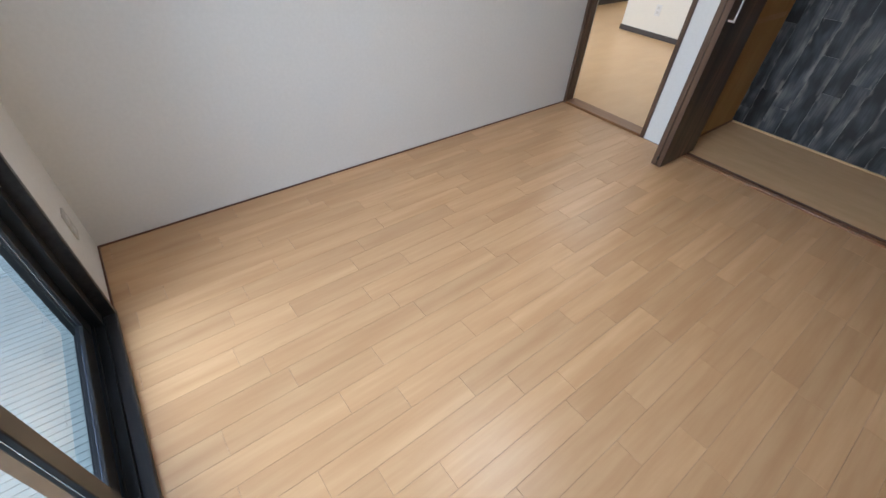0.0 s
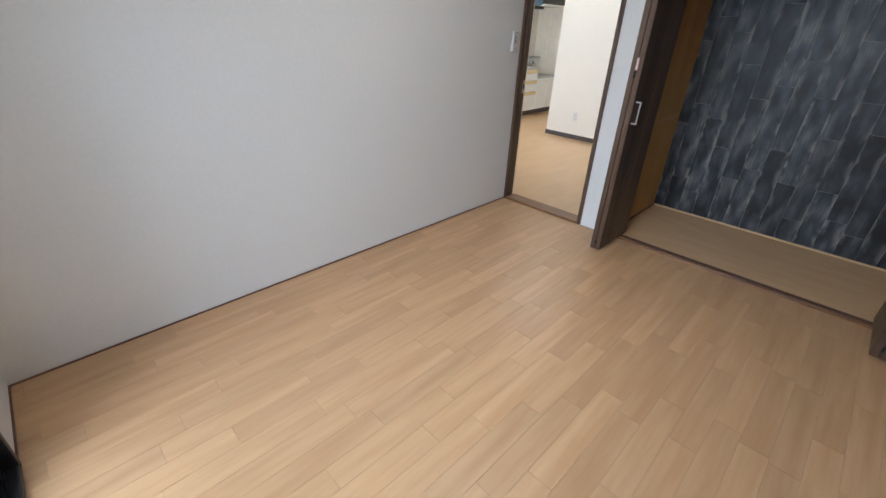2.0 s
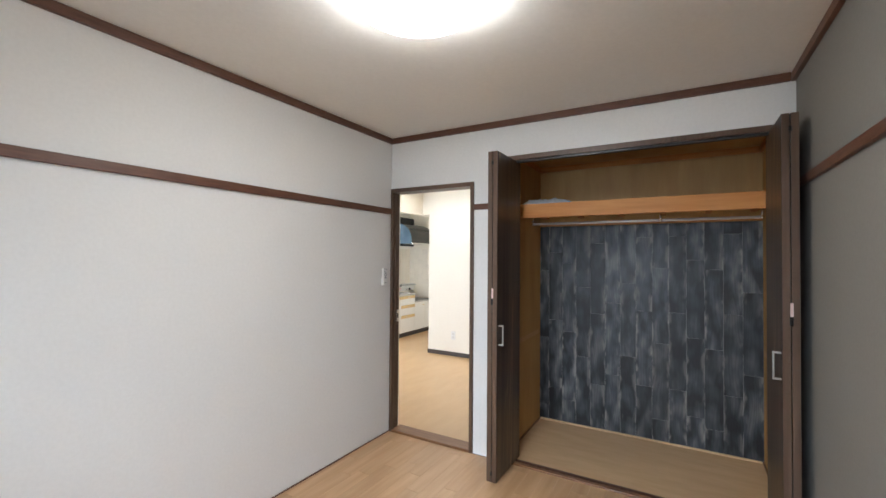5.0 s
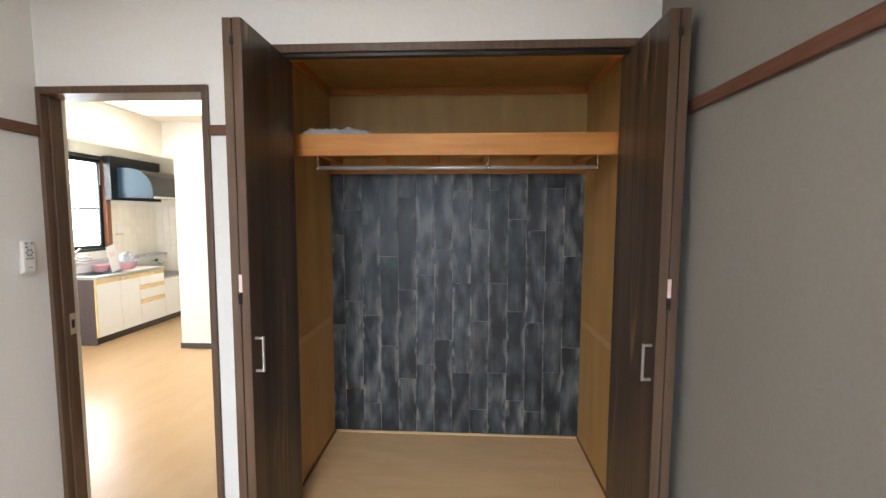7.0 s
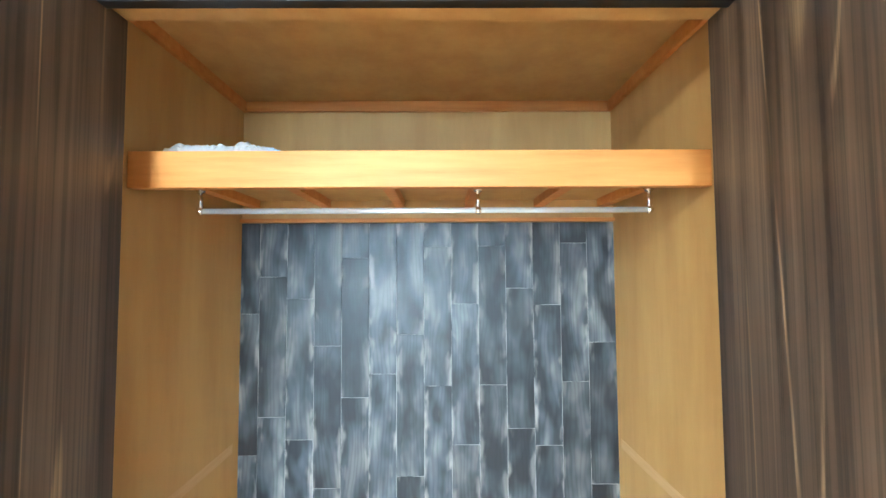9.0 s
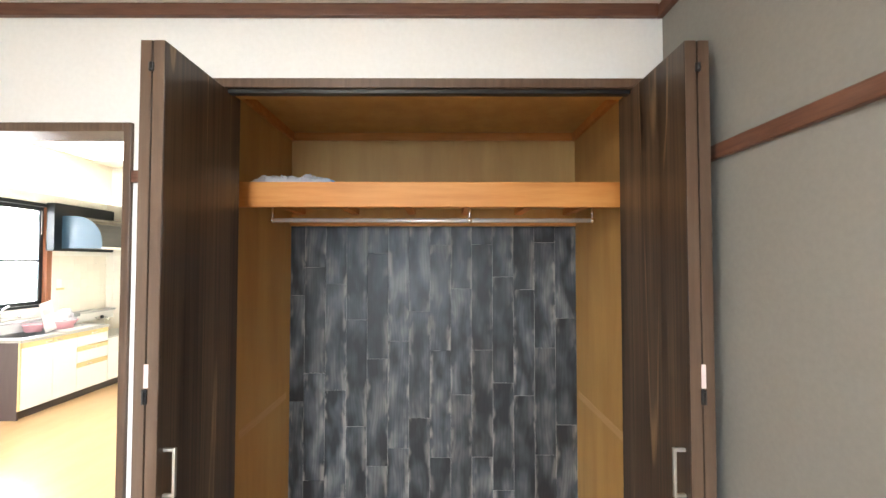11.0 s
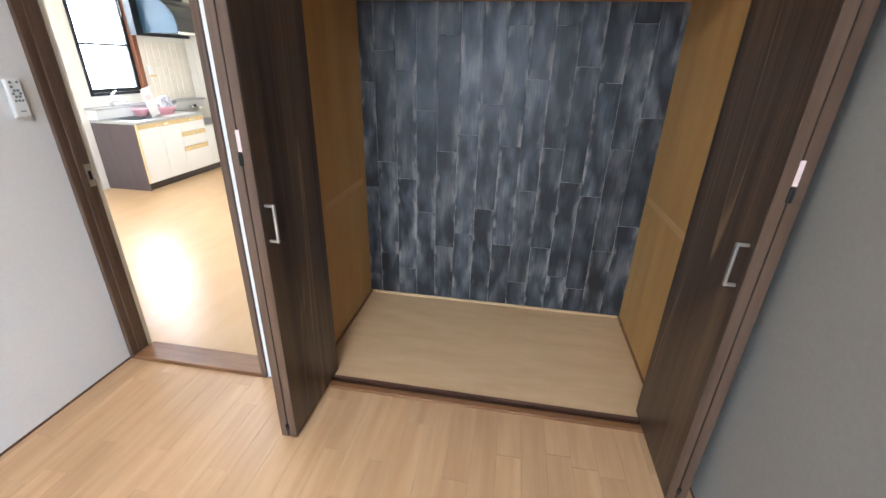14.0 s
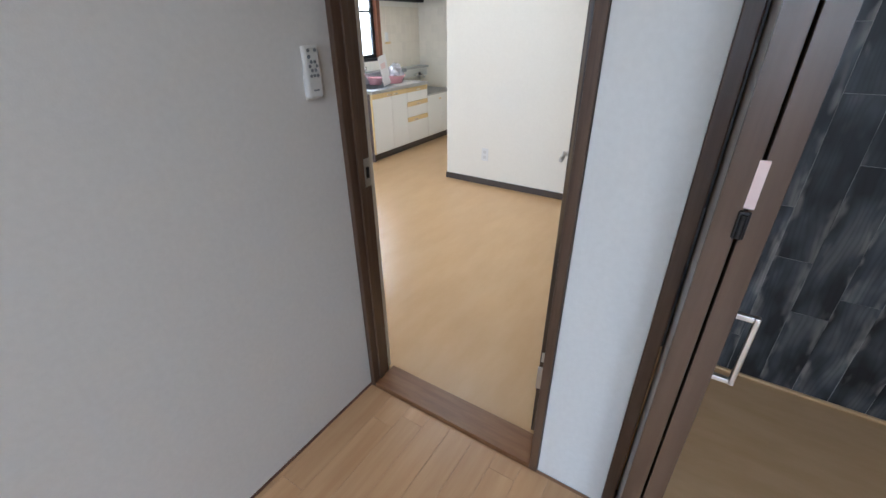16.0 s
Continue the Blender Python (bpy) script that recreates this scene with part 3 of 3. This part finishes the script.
wall_outlet("wall_outlet", (5.35, 3.30, 0.30), "-x", "white wall outlet plate on the kitchen wall", WHITEPL)

# balcony window
win = thing("window_1", (X0, 1.15, 0.0), "dark sliding balcony window with a black wooden casing", "window", kind="structure")
held("casing", box(bmesh.new(), X0 - 0.13, X0 + 0.012, WY1 - 0.03, WY1, 0.0, WZ1, 0.003), BLACKWOOD, win)
held("casing", box(bmesh.new(), X0 - 0.13, X0 + 0.012, WY0, WY0 + 0.03, 0.0, WZ1, 0.003), BLACKWOOD, win)
held("side_channel", box(bmesh.new(), X0 - 0.13, X0 - 0.03, WY1 - 0.084, WY1 - 0.031, 0.031, WZ1 - 0.031, 0.003), ALU, win)
held("casing_head", box(bmesh.new(), X0 - 0.13, X0 + 0.012, WY0 + 0.031, WY1 - 0.031, WZ1 - 0.03, WZ1, 0.003), BLACKWOOD, win)
held("window_sill", box(bmesh.new(), X0 - 0.028, X0 + 0.012, WY0 + 0.031, WY1 - 0.031, -0.003, 0.022, 0.004), BLACKWOOD, win)
held("track", box(bmesh.new(), X0 - 0.13, X0 - 0.0285, WY0 + 0.031, WY1 - 0.031, -0.003, 0.03, 0.002), ALU, win)
held("track_rib", box(bmesh.new(), X0 - 0.062, X0 - 0.058, WY0 + 0.031, WY1 - 0.031, 0.0305, 0.042), ALUGREY, win)
for y0, y1, dx in ((1.10, WY1 - 0.085, 0.035), (WY0 + 0.04, 1.145, 0.069)):
    xs0, xs1 = X0 - 0.128 + dx, X0 - 0.10 + dx
    for a, b, c, d in ((y0, y0 + 0.045, 0.047, WZ1 - 0.05), (y1 - 0.06, y1, 0.047, WZ1 - 0.05)):
        held("sash_stile", box(bmesh.new(), xs0, xs1, a, b, c, d, 0.003), ALU, win)
    held("sash_rail", box(bmesh.new(), xs0, xs1, y0 + 0.046, y1 - 0.061, 0.047, 0.12, 0.003), ALU, win)
    held("sash_rail", box(bmesh.new(), xs0, xs1, y0 + 0.046, y1 - 0.061, WZ1 - 0.1, WZ1 - 0.05, 0.003), ALU, win)
    g = held("pane", box(bmesh.new(), xs0 + 0.012, xs0 + 0.016, y0 + 0.0465, y1 - 0.0615, 0.121, WZ1 - 0.101), GLASS, win)
    g.visible_shadow = False

# balcony outside
balcony = thing("balcony_floor", (-1.3, 1.2, -0.06), "pale blue-grey ribbed balcony floor", "balcony", kind="structure")
bm = box(bmesh.new(), -1.9, X0 - 0.14, -1.2, 4.0, -0.15, -0.062)
held("slab", bm, CONCRETE, balcony)
bm = bmesh.new()
for k in range(172):
    box(bm, -1.88, X0 - 0.141, -1.18 + k * 0.03, -1.18 + k * 0.03 + 0.027, -0.0615, -0.05)
tagged(held("deck_ribs", bm, DECK, balcony, "pale ribbed deck boards"), kind="stuff")
setting("balcony_parapet", [(-2.0, -1.9, -1.2, 4.0, -0.15, 0.55)], CONCRETE, "pale concrete balcony parapet", "balcony")
setting("ground", [(-60, 60, -60, 60, -3.2, -3.0)], CONCRETE, "plain ground far below the balcony", "ground")

# kitchen beyond the doorway
KX0, KX1, KBY, KXE = X1 + T, 5.35, 5.28, 7.08
setting("kitchen_floor", [(KX0, KXE + 0.1, 0.5, KBY + 0.1, -0.05, 0.0)], KFLOOR, "glossy honey-coloured wood-look vinyl floor", "floor")
setting("kitchen_ceiling", [(KX0, KXE + 0.1, 0.5, KBY + 0.1, H, H + 0.04)], CREAM, "cream kitchen ceiling", "ceiling")
setting("kitchen_wall_east", [(KX1, KX1 + 0.1, 0.5, 3.73, 0.0, H), (KX1, KX1 + 0.1, 3.73, 3.85, 2.10, H)], PILLAR, "ivory wallpaper kitchen partition wall", "wall")
setting("kitchen_wall_lintel", [(KX0, KXE, 3.851, 3.95, 2.10, H)], CREAM, "cream hanging wall above the kitchen alcove", "wall")
setting("kitchen_wall_alcove", [(KX1 + 0.1, KXE, 3.63, 3.73, 0.0, H), (KXE, KXE + 0.1, 3.63, KBY, 0.0, H)], CREAM, "cream tiled wall at the end of the counter", "wall")
KWX0, KWX1, KWZ0, KWZ1 = 5.47, 6.26, 1.01, 2.21
setting("kitchen_wall_north", [(KX0, KWX0, KBY, KBY + 0.1, 0.0, H), (KWX1, KXE + 0.1, KBY, KBY + 0.1, 0.0, H), (KWX0, KWX1, KBY, KBY + 0.1, 0.0, KWZ0), (KWX0, KWX1, KBY, KBY + 0.1, KWZ1, H)],
        PILLAR, "ivory kitchen wall around the window", "wall")
setting("kitchen_wall_south", [(KX + 0.061, KX1, 0.5, 0.6, 0.0, H)], PILLAR, "plain ivory kitchen wall", "wall")
# the tall opening is added out of sight to hold the fill lamp
setting("kitchen_wall_west", [(KX0 - 0.09, KX0, Y1 + T + 0.001, 3.35, 0.0, H), (KX0 - 0.09, KX0, 5.05, KBY, 0.0, H), (KX0 - 0.09, KX0, 3.35, 5.05, 2.05, H), (KX0 + 0.001, KX0 + 0.02, Y1, Y1 + T, 0.0, H)], PILLAR, "plain ivory kitchen wall with an added unseen opening for fill light", "wall")
setting("kitchen_closet_back", [(KX + 0.031, KX + 0.06, 0.6, KY1 + 0.06, 0.0, H), (KX0 + 0.001, KX + 0.031, KY1 + 0.021, KY1 + 0.06, 0.0, H)], PILLAR, "plain ivory back of the closet", "wall")
setting("kitchen_baseboard", [(KX1 - 0.01, KX1, 1.55, 3.73, 0.0, 0.06), (KX1 - 0.01, KX1 + 0.1, 3.7301, 3.74, 0.0, 0.06), (KX0, 5.235, KBY - 0.01, KBY, 0.0, 0.06)],
        KICK, "dark brown vinyl baseboard", "baseboard", 0.002)
klamp = thing("ceiling_light", (4.52, 3.15, H), "large square white kitchen ceiling light switched on", "ceiling light")
held("base", box(bmesh.new(), 4.25, 4.88, 2.70, 3.62, 2.436, 2.4495, 0.004), WHITEPL, klamp)
held("cover", box(bmesh.new(), 4.24, 4.89, 2.69, 3.63, 2.408, 2.4355, 0.01), KLAMPGLOW, klamp, "glowing milky cover")

kwin = thing("window_2", (5.75, KBY, 1.0), "kitchen window in a dark frame with frosted panes", "window", kind="structure")
for x0, x1, z0, z1 in ((KWX0, KWX0 + 0.03, KWZ0, KWZ1), (KWX1 - 0.065, KWX1, KWZ0, KWZ1)):
    held("casing", box(bmesh.new(), x0, x1, KBY - 0.02, KBY + 0.1, z0, z1, 0.003), WINWOOD if x0 > 5.8 else ALU, kwin)
held("casing_head", box(bmesh.new(), KWX0 + 0.031, KWX1 - 0.066, KBY - 0.02, KBY + 0.1, KWZ1 - 0.04, KWZ1, 0.003), ALU, kwin)
held("window_sill", box(bmesh.new(), KWX0 + 0.031, KWX1 - 0.066, KBY - 0.02, KBY + 0.1, KWZ0, KWZ0 + 0.03, 0.003), ALU, kwin)
for x0, x1, z0, z1 in ((KWX0 + 0.031, KWX0 + 0.055, KWZ0 + 0.031, KWZ1 - 0.041), (KWX1 - 0.11, KWX1 - 0.066, KWZ0 + 0.031, KWZ1 - 0.041), (KWX0 + 0.056, KWX1 - 0.111, KWZ0 + 0.031, KWZ0 + 0.07),
                       (KWX0 + 0.056, KWX1 - 0.111, KWZ1 - 0.09, KWZ1 - 0.041), (KWX0 + 0.056, KWX1 - 0.111, 1.532, 1.556)):
    held("sash_frame", box(bmesh.new(), x0, x1, KBY + 0.03, KBY + 0.07, z0, z1, 0.002), ALU, kwin)
for z0, z1 in ((KWZ0 + 0.071, 1.531), (1.557, KWZ1 - 0.091)):
    g = held("pane", box(bmesh.new(), KWX0 + 0.057, KWX1 - 0.112, KBY + 0.048, KBY + 0.052, z0, z1), GLASS, kwin)
    g.visible_shadow = False
held("pull_cord", rod(bmesh.new(), (KWX1 - 0.1, KBY + 0.02, 2.12), (KWX1 - 0.1, KBY + 0.02, 1.85), 0.003, 8), WHITEPL, kwin, "white pull cord")
tagged(part("backdrop", box(bmesh.new(), 4.2, 9.5, 7.0, 7.02, -1.0, 4.0), SKYGLOW), "bright overcast daylight beyond the kitchen window", "backdrop", kind="structure")

# sink unit, laid out in the counter's own coordinates
SHIFT = Vector((0.12, 0.10, 0.0))
KB, KE = 5.178, 6.958
SX0, SX1, SY, SZ = 5.24, 6.30, 4.60, 0.775
sink = thing("sink_cabinet", (5.77, 4.88, 0.0), "white kitchen sink cabinet with yellow wood strips and dark sides", "cabinet")
held("side_panel", box(bmesh.new(), SX0, SX0 + 0.018, SY + 0.02, KB - 0.001, 0.0, SZ - 0.03, 0.002), CABDARK, sink, "dark brown side panel")
held("carcass", box(bmesh.new(), SX0 + 0.019, SX1 - 0.001, SY + 0.021, KB - 0.001, 0.09, SZ - 0.16), CABWHITE, sink)
held("kick_board", box(bmesh.new(), SX0 + 0.019, SX1 - 0.001, SY + 0.05, SY + 0.065, 0.0, 0.089), KICK, sink, "dark recessed kick board")


def front(x0, x1, z0, z1, name, hx):
    p = held(name, box(bmesh.new(), x0 + 0.003, x1 - 0.003, SY, SY + 0.02, z0, z1 - 0.055, 0.002), CABWHITE, sink)
    held("grip_strip", box(bmesh.new(), x0 + 0.003, x1 - 0.003, SY - 0.002, SY + 0.02, z1 - 0.0545, z1 - 0.004, 0.003), CABTAN, p, "yellow wood grip strip")
    bm = box(bmesh.new(), hx - 0.035, hx + 0.035, SY - 0.02, SY - 0.012, z1 - 0.04, z1 - 0.028, 0.002)
    for d in (-0.03, 0.03):
        box(bm, hx + d - 0.004, hx + d + 0.004, SY - 0.013, SY - 0.0025, z1 - 0.038, z1 - 0.03)
    held("handle", bm, CHROME, p, "small chrome handle")


front(SX0 + 0.01, 5.58, 0.09, SZ - 0.032, "cabinet_door", 5.52)
front(5.58, 5.87, 0.09, SZ - 0.032, "cabinet_door", 5.64)
front(5.87, SX1, 0.58, SZ - 0.032, "drawer", 6.08)
front(5.87, SX1, 0.40, 0.578, "drawer", 6.08)
front(5.87, SX1, 0.09, 0.398, "drawer", 6.02)
held("front_edge", box(bmesh.new(), SX0 - 0.001, SX0 + 0.009, SY, SY + 0.0195, 0.09, SZ - 0.033), CABTAN, sink)

top = thing("worktop", (5.77, 4.88, SZ - 0.03), "stainless steel sink top with a sunken basin", "worktop")
BX0, BX1, BY0, BY1 = 5.36, 5.86, 4.70, 5.05
bm = bmesh.new()
for b in ((SX0, BX0, SY - 0.012, KB - 0.001), (BX1, SX1, SY - 0.012, KB - 0.001), (BX0, BX1, SY - 0.012, BY0), (BX0, BX1, BY1, KB - 0.001)):
    box(bm, *b, SZ - 0.03, SZ)
held("deck", bm, STEEL, top)
bm = bmesh.new()
for b in ((BX0, BX0 + 0.004, BY0, BY1, SZ - 0.15, SZ - 0.002), (BX1 - 0.004, BX1, BY0, BY1, SZ - 0.15, SZ - 0.002), (BX0 + 0.004, BX1 - 0.004, BY0, BY0 + 0.004, SZ - 0.15, SZ - 0.002),
          (BX0 + 0.004, BX1 - 0.004, BY1 - 0.004, BY1, SZ - 0.15, SZ - 0.002), (BX0, BX1, BY0, BY1, SZ - 0.155, SZ - 0.1505)):
    box(bm, *b)
held("basin", bm, STEEL, top)
held("backsplash", box(bmesh.new(), SX0, KE - 0.001, KB - 0.12, KB - 0.001, SZ + 0.0005, 0.875, 0.002), WHITEPL, top, "pale splash panel")
held("ledge", box(bmesh.new(), SX0 - 0.02, KE - 0.001, KB - 0.15, KB - 0.001, 0.876, 0.9, 0.003), STEEL, top, "narrow steel ledge")

tap = thing("kitchen_faucet", (5.5, 5.1, 0.9), "chrome single lever kitchen faucet under the window", "faucet")
bm = rod(bmesh.new(), (5.5, 5.1, 0.9), (5.5, 5.1, 1.0), 0.02)
held("body", bm, CHROME, tap, smooth=True)
held("spout", rod(rod(bmesh.new(), (5.5, 5.1, 0.95), (5.52, 4.9, 0.98), 0.011), (5.52, 4.9, 0.985), (5.52, 4.9, 0.95), 0.011), CHROME, tap, smooth=True)
held("lever", rod(bmesh.new(), (5.5, 5.1, 1.0), (5.56, 5.05, 1.07), 0.009), CHROME, tap, smooth=True)

basin = thing("washbowl", (5.86, 4.86, SZ), "pink plastic washbowl on the sink top", "bowl")
held("bowl", lathe(bmesh.new(), [(0.0, 0.002), (0.10, 0.002), (0.145, 0.09), (0.152, 0.092), (0.14, 0.092), (0.096, 0.012), (0.0, 0.012)], (5.97, 4.87, SZ), 32), PINKPL, basin, smooth=True)
cup = thing("washbowl", (5.72, 4.88, SZ), "small pink plastic tub beside the washbowl", "bowl")
held("bowl", lathe(bmesh.new(), [(0.0, 0.002), (0.07, 0.002), (0.09, 0.08), (0.094, 0.082), (0.086, 0.082), (0.066, 0.01), (0.0, 0.01)], (5.72, 4.95, SZ - 0.0), 28), PINKPL, cup, smooth=True)
sheet = thing("leaflet", (5.80, 4.83, SZ), "white and pink printed leaflet leaning on the washbowl", "leaflet")
bm = box(bmesh.new(), -0.07, 0.07, -0.0015, 0.0015, 0.0, 0.33)
bmesh.ops.rotate(bm, verts=bm.verts, cent=(0, 0, 0), matrix=Matrix.Rotation(radians(-14), 3, "Y"))
part("card", bm, PAPER, sheet)
bm = box(bmesh.new(), -0.05, 0.03, -0.004, -0.002, 0.19, 0.25)
bmesh.ops.rotate(bm, verts=bm.verts, cent=(0, 0, 0), matrix=Matrix.Rotation(radians(-14), 3, "Y"))
part("print", bm, PINK, sheet, "pink printed block")
bag = thing("plastic_bag", (5.97, 4.85, SZ + 0.1), "crumpled clear plastic bag in the washbowl", "bag")
bm = bmesh.new()
bmesh.ops.create_icosphere(bm, subdivisions=4, radius=0.105)
for v in bm.verts:
    v.co *= 1 + 0.35 * noise.noise(v.co * 14) + 0.2 * noise.noise(v.co * 33)
    v.co.z = max(v.co.z * 1.15, -0.075)
part("film", bm, FILM, bag, smooth=False)
part("print", box(bmesh.new(), -0.03, 0.05, -0.145, -0.138, 0.03, 0.07), GREYPL, bag, "grey printed mark")
mat_ = thing("tray", (6.02, 4.68, SZ), "white paper sheet on the sink top", "paper")
held("sheet", box(bmesh.new(), 5.78, 6.2, 4.62, 4.76, SZ + 0.0005, SZ + 0.004), PAPER, mat_)
hook = thing("wall_hook", (6.25, KB, 1.25), "pale hook with a cloth on the kitchen wall", "hook")
held("plate", box(bmesh.new(), 6.22, 6.28, KB - 0.012, KB - 0.001, 1.2, 1.32, 0.004), WHITEPL, hook)
held("cloth", box(bmesh.new(), 6.20, 6.30, KB - 0.035, KB - 0.0125, 1.19, 1.215, 0.008), CABTAN, hook, "yellow sponge cloth")
cock = thing("gas_tap", (6.70, 5.03, 0.79), "chrome gas tap on the splash panel", "gas tap")
bm = rod(bmesh.new(), (6.66, 5.049, 0.8), (6.66, 4.99, 0.8), 0.016)
rod(bm, (6.62, 5.0, 0.8), (6.76, 5.0, 0.8), 0.012)
rod(bm, (6.75, 5.0, 0.8), (6.75, 4.95, 0.77), 0.014)
held("body", bm, CHROME, cock, smooth=True)
held("knob", box(bmesh.new(), 6.65, 6.68, 4.965, 4.9895, 0.795, 0.835, 0.004), BLACK, cock, "black knob")

stove = thing("stove_base_cabinet", (6.62, 4.9, 0.0), "low pale grey stove base cabinet", "cabinet")
held("body", box(bmesh.new(), SX1 + 0.002, KE - 0.002, SY + 0.021, KB - 0.001, 0.09, 0.6), CABWHITE, stove)
held("door", box(bmesh.new(), SX1 + 0.005, 6.62, SY, SY + 0.02, 0.09, 0.598, 0.002), CABWHITE, stove)
held("door", box(bmesh.new(), 6.624, KE - 0.005, SY, SY + 0.02, 0.09, 0.598, 0.002), CABWHITE, stove)
held("top_plate", box(bmesh.new(), SX1 + 0.002, KE - 0.002, SY - 0.01, KB - 0.13, 0.6005, 0.62, 0.003), STEEL, stove, "steel top plate")
held("kick_board", box(bmesh.new(), SX1 + 0.002, KE - 0.002, SY + 0.05, SY + 0.065, 0.0, 0.089), KICK, stove)
held("handle", box(bmesh.new(), 6.56, 6.6, SY - 0.014, SY - 0.001, 0.53, 0.545, 0.003), CABTAN, stove)

# range hood: black box with a curved hood before it
hood = thing("range_hood", (6.4, 4.9, 1.64), "black range hood with a blue-grey curved side over the stove", "range hood")
held("back_panel", box(bmesh.new(), 6.07, KE - 0.002, 5.08, KB - 0.001, 1.66, 2.225, 0.004), HOODBLACK, hood)
outline = [(5.0795, 1.69), (5.0795, 2.08), (4.93, 2.08)] + [(4.93 - 0.33 * math.sin(a), 1.76 + 0.32 * math.cos(a)) for a in [k * math.pi / 2 / 8 for k in range(1, 9)]] + [(4.60, 1.69)]
# the side plate is one even dark blue-grey
held("side_plate", prism(bmesh.new(), outline, "x", 6.17, 6.18), BLUESIDE, hood, "blue-grey side plate")
held("canopy", prism(bmesh.new(), outline, "x", 6.1805, KE - 0.002), HOODGREY, hood)
held("front_lip", box(bmesh.new(), 6.17, KE - 0.002, 4.585, 4.599, 1.68, 1.71, 0.002), CHROME, hood, "chrome front lip")

SHIFT = Vector((0, 0, 0))

# boards of the closet back wall
back = setting("closet_wall_back", [(KX - 0.0004, KX + 0.03, KY0, KY1, 0.0, 1.736)], BOARDGAP, "closet back wall of weathered blue-grey boards", "wall")
EDGES = [KY1] + [1.413 - 0.119 * k for k in range(13)] + [KY0]
STARTS = (253, 158, 215, 336, 110, 408, 308, 82, 230, 80, 190, 233, 73, 330)
shared = {}


def board_mesh(name, lx, ly, lz, mat, cut):
    key = (name, round(lx, 3), round(ly, 3), round(lz, 3))
    if key not in shared:
        bm = box(bmesh.new(), -lx / 2, lx / 2, -ly / 2, ly / 2, -lz / 2, lz / 2)
        if cut:
            face = max(bm.faces, key=lambda f: f.normal.dot(Vector(cut[0])))
            bmesh.ops.bevel(bm, geom=list(face.edges), offset=cut[1], segments=1, affect="EDGES")
        shared[key] = mesh_of(name, bm, mat)
    return shared[key]


for c, (ya, yb) in enumerate(zip(EDGES, EDGES[1:])):
    yc, CW = (ya + yb) / 2, ya - yb
    z = 1.737
    cuts = [1.737]
    zc = 1.737 - (STARTS[c] - 18) * 0.00168
    while zc > 0.05:
        cuts.append(zc)
        zc -= 0.6
    cuts.append(0.0045)
    for a, b in zip(cuts, cuts[1:]):
        p = new("board", board_mesh("board", 0.008, CW - 0.0016, a - b - 0.0016, BOARD, ((-1, 0, 0), 0.0008)))
        p.location = (KX + 0.002, yc, (a + b) / 2)
        p.parent = back

# tiles behind the kitchen counter, with recessed joints
TILE = material("cream_glazed_tile", (0.86, 0.80, 0.69), 0.25, second=(0.84, 0.78, 0.67), scale=(12, 12, 12), random_piece=0.03, bump=0.03, bump_scale=40)
tile_wall = {ob.name: ob for ob in bpy.data.objects if ob.name in ("kitchen_wall_north", "kitchen_wall_alcove")}
for row in range(7):
    z = 0.955 + row * 0.1
    for col in range(8):
        p = new("tile", board_mesh("tile_back", 0.0988, 0.006, 0.0988, TILE, ((0, -1, 0), 0.001)))
        p.location = (6.325 + col * 0.1, KBY - 0.003, z)
        p.parent = tile_wall["kitchen_wall_north"]
    for col in range(12):
        p = new("tile", board_mesh("tile_end", 0.006, 0.0988, 0.0988, TILE, ((-1, 0, 0), 0.001)))
        p.location = (KXE - 0.003, KBY - 0.06 - col * 0.1, z)
        p.parent = tile_wall["kitchen_wall_alcove"]

# floor strips
floor = setting("floor", [(X0, X1, Y0, Y1, -0.05, -0.003), (X1, X1 + 0.03, Y0, CY1, -0.05, -0.031)], FLOORGAP, "pale oak strip floor with staggered joints", "floor")
ROWS_AT = {0: 0.637, 1: 0.141, 2: -0.027, 3: 0.382, 4: 0.172, 5: -0.006, 6: 0.183, 7: -0.111, 8: 0.388, 9: 0.31, 10: 0.012}
rnd = random.Random(11)
L = 0.56
for k in range(-8, 20):
    y0, y1 = max(0.575 + 0.1 * k, Y0 + 0.001), min(0.675 + 0.1 * k, Y1 - 0.001)
    if y1 - y0 < 0.01:
        continue
    s = ROWS_AT[k] if k in ROWS_AT else rnd.uniform(0, L)
    x = s - L * math.ceil((s - X0) / L)
    while x < X1:
        a, b = max(x, X0 + 0.001), min(x + L, X1 - 0.013)
        if b - a > 0.02:
            p = new("strip", board_mesh("strip", b - a - 0.0009, y1 - y0 - 0.0008, 0.008, FLOORWOOD, ((0, 0, 1), 0.0005)))
            p.location = ((a + b) / 2, (y0 + y1) / 2, -0.004)
            p.parent = floor
        x += L
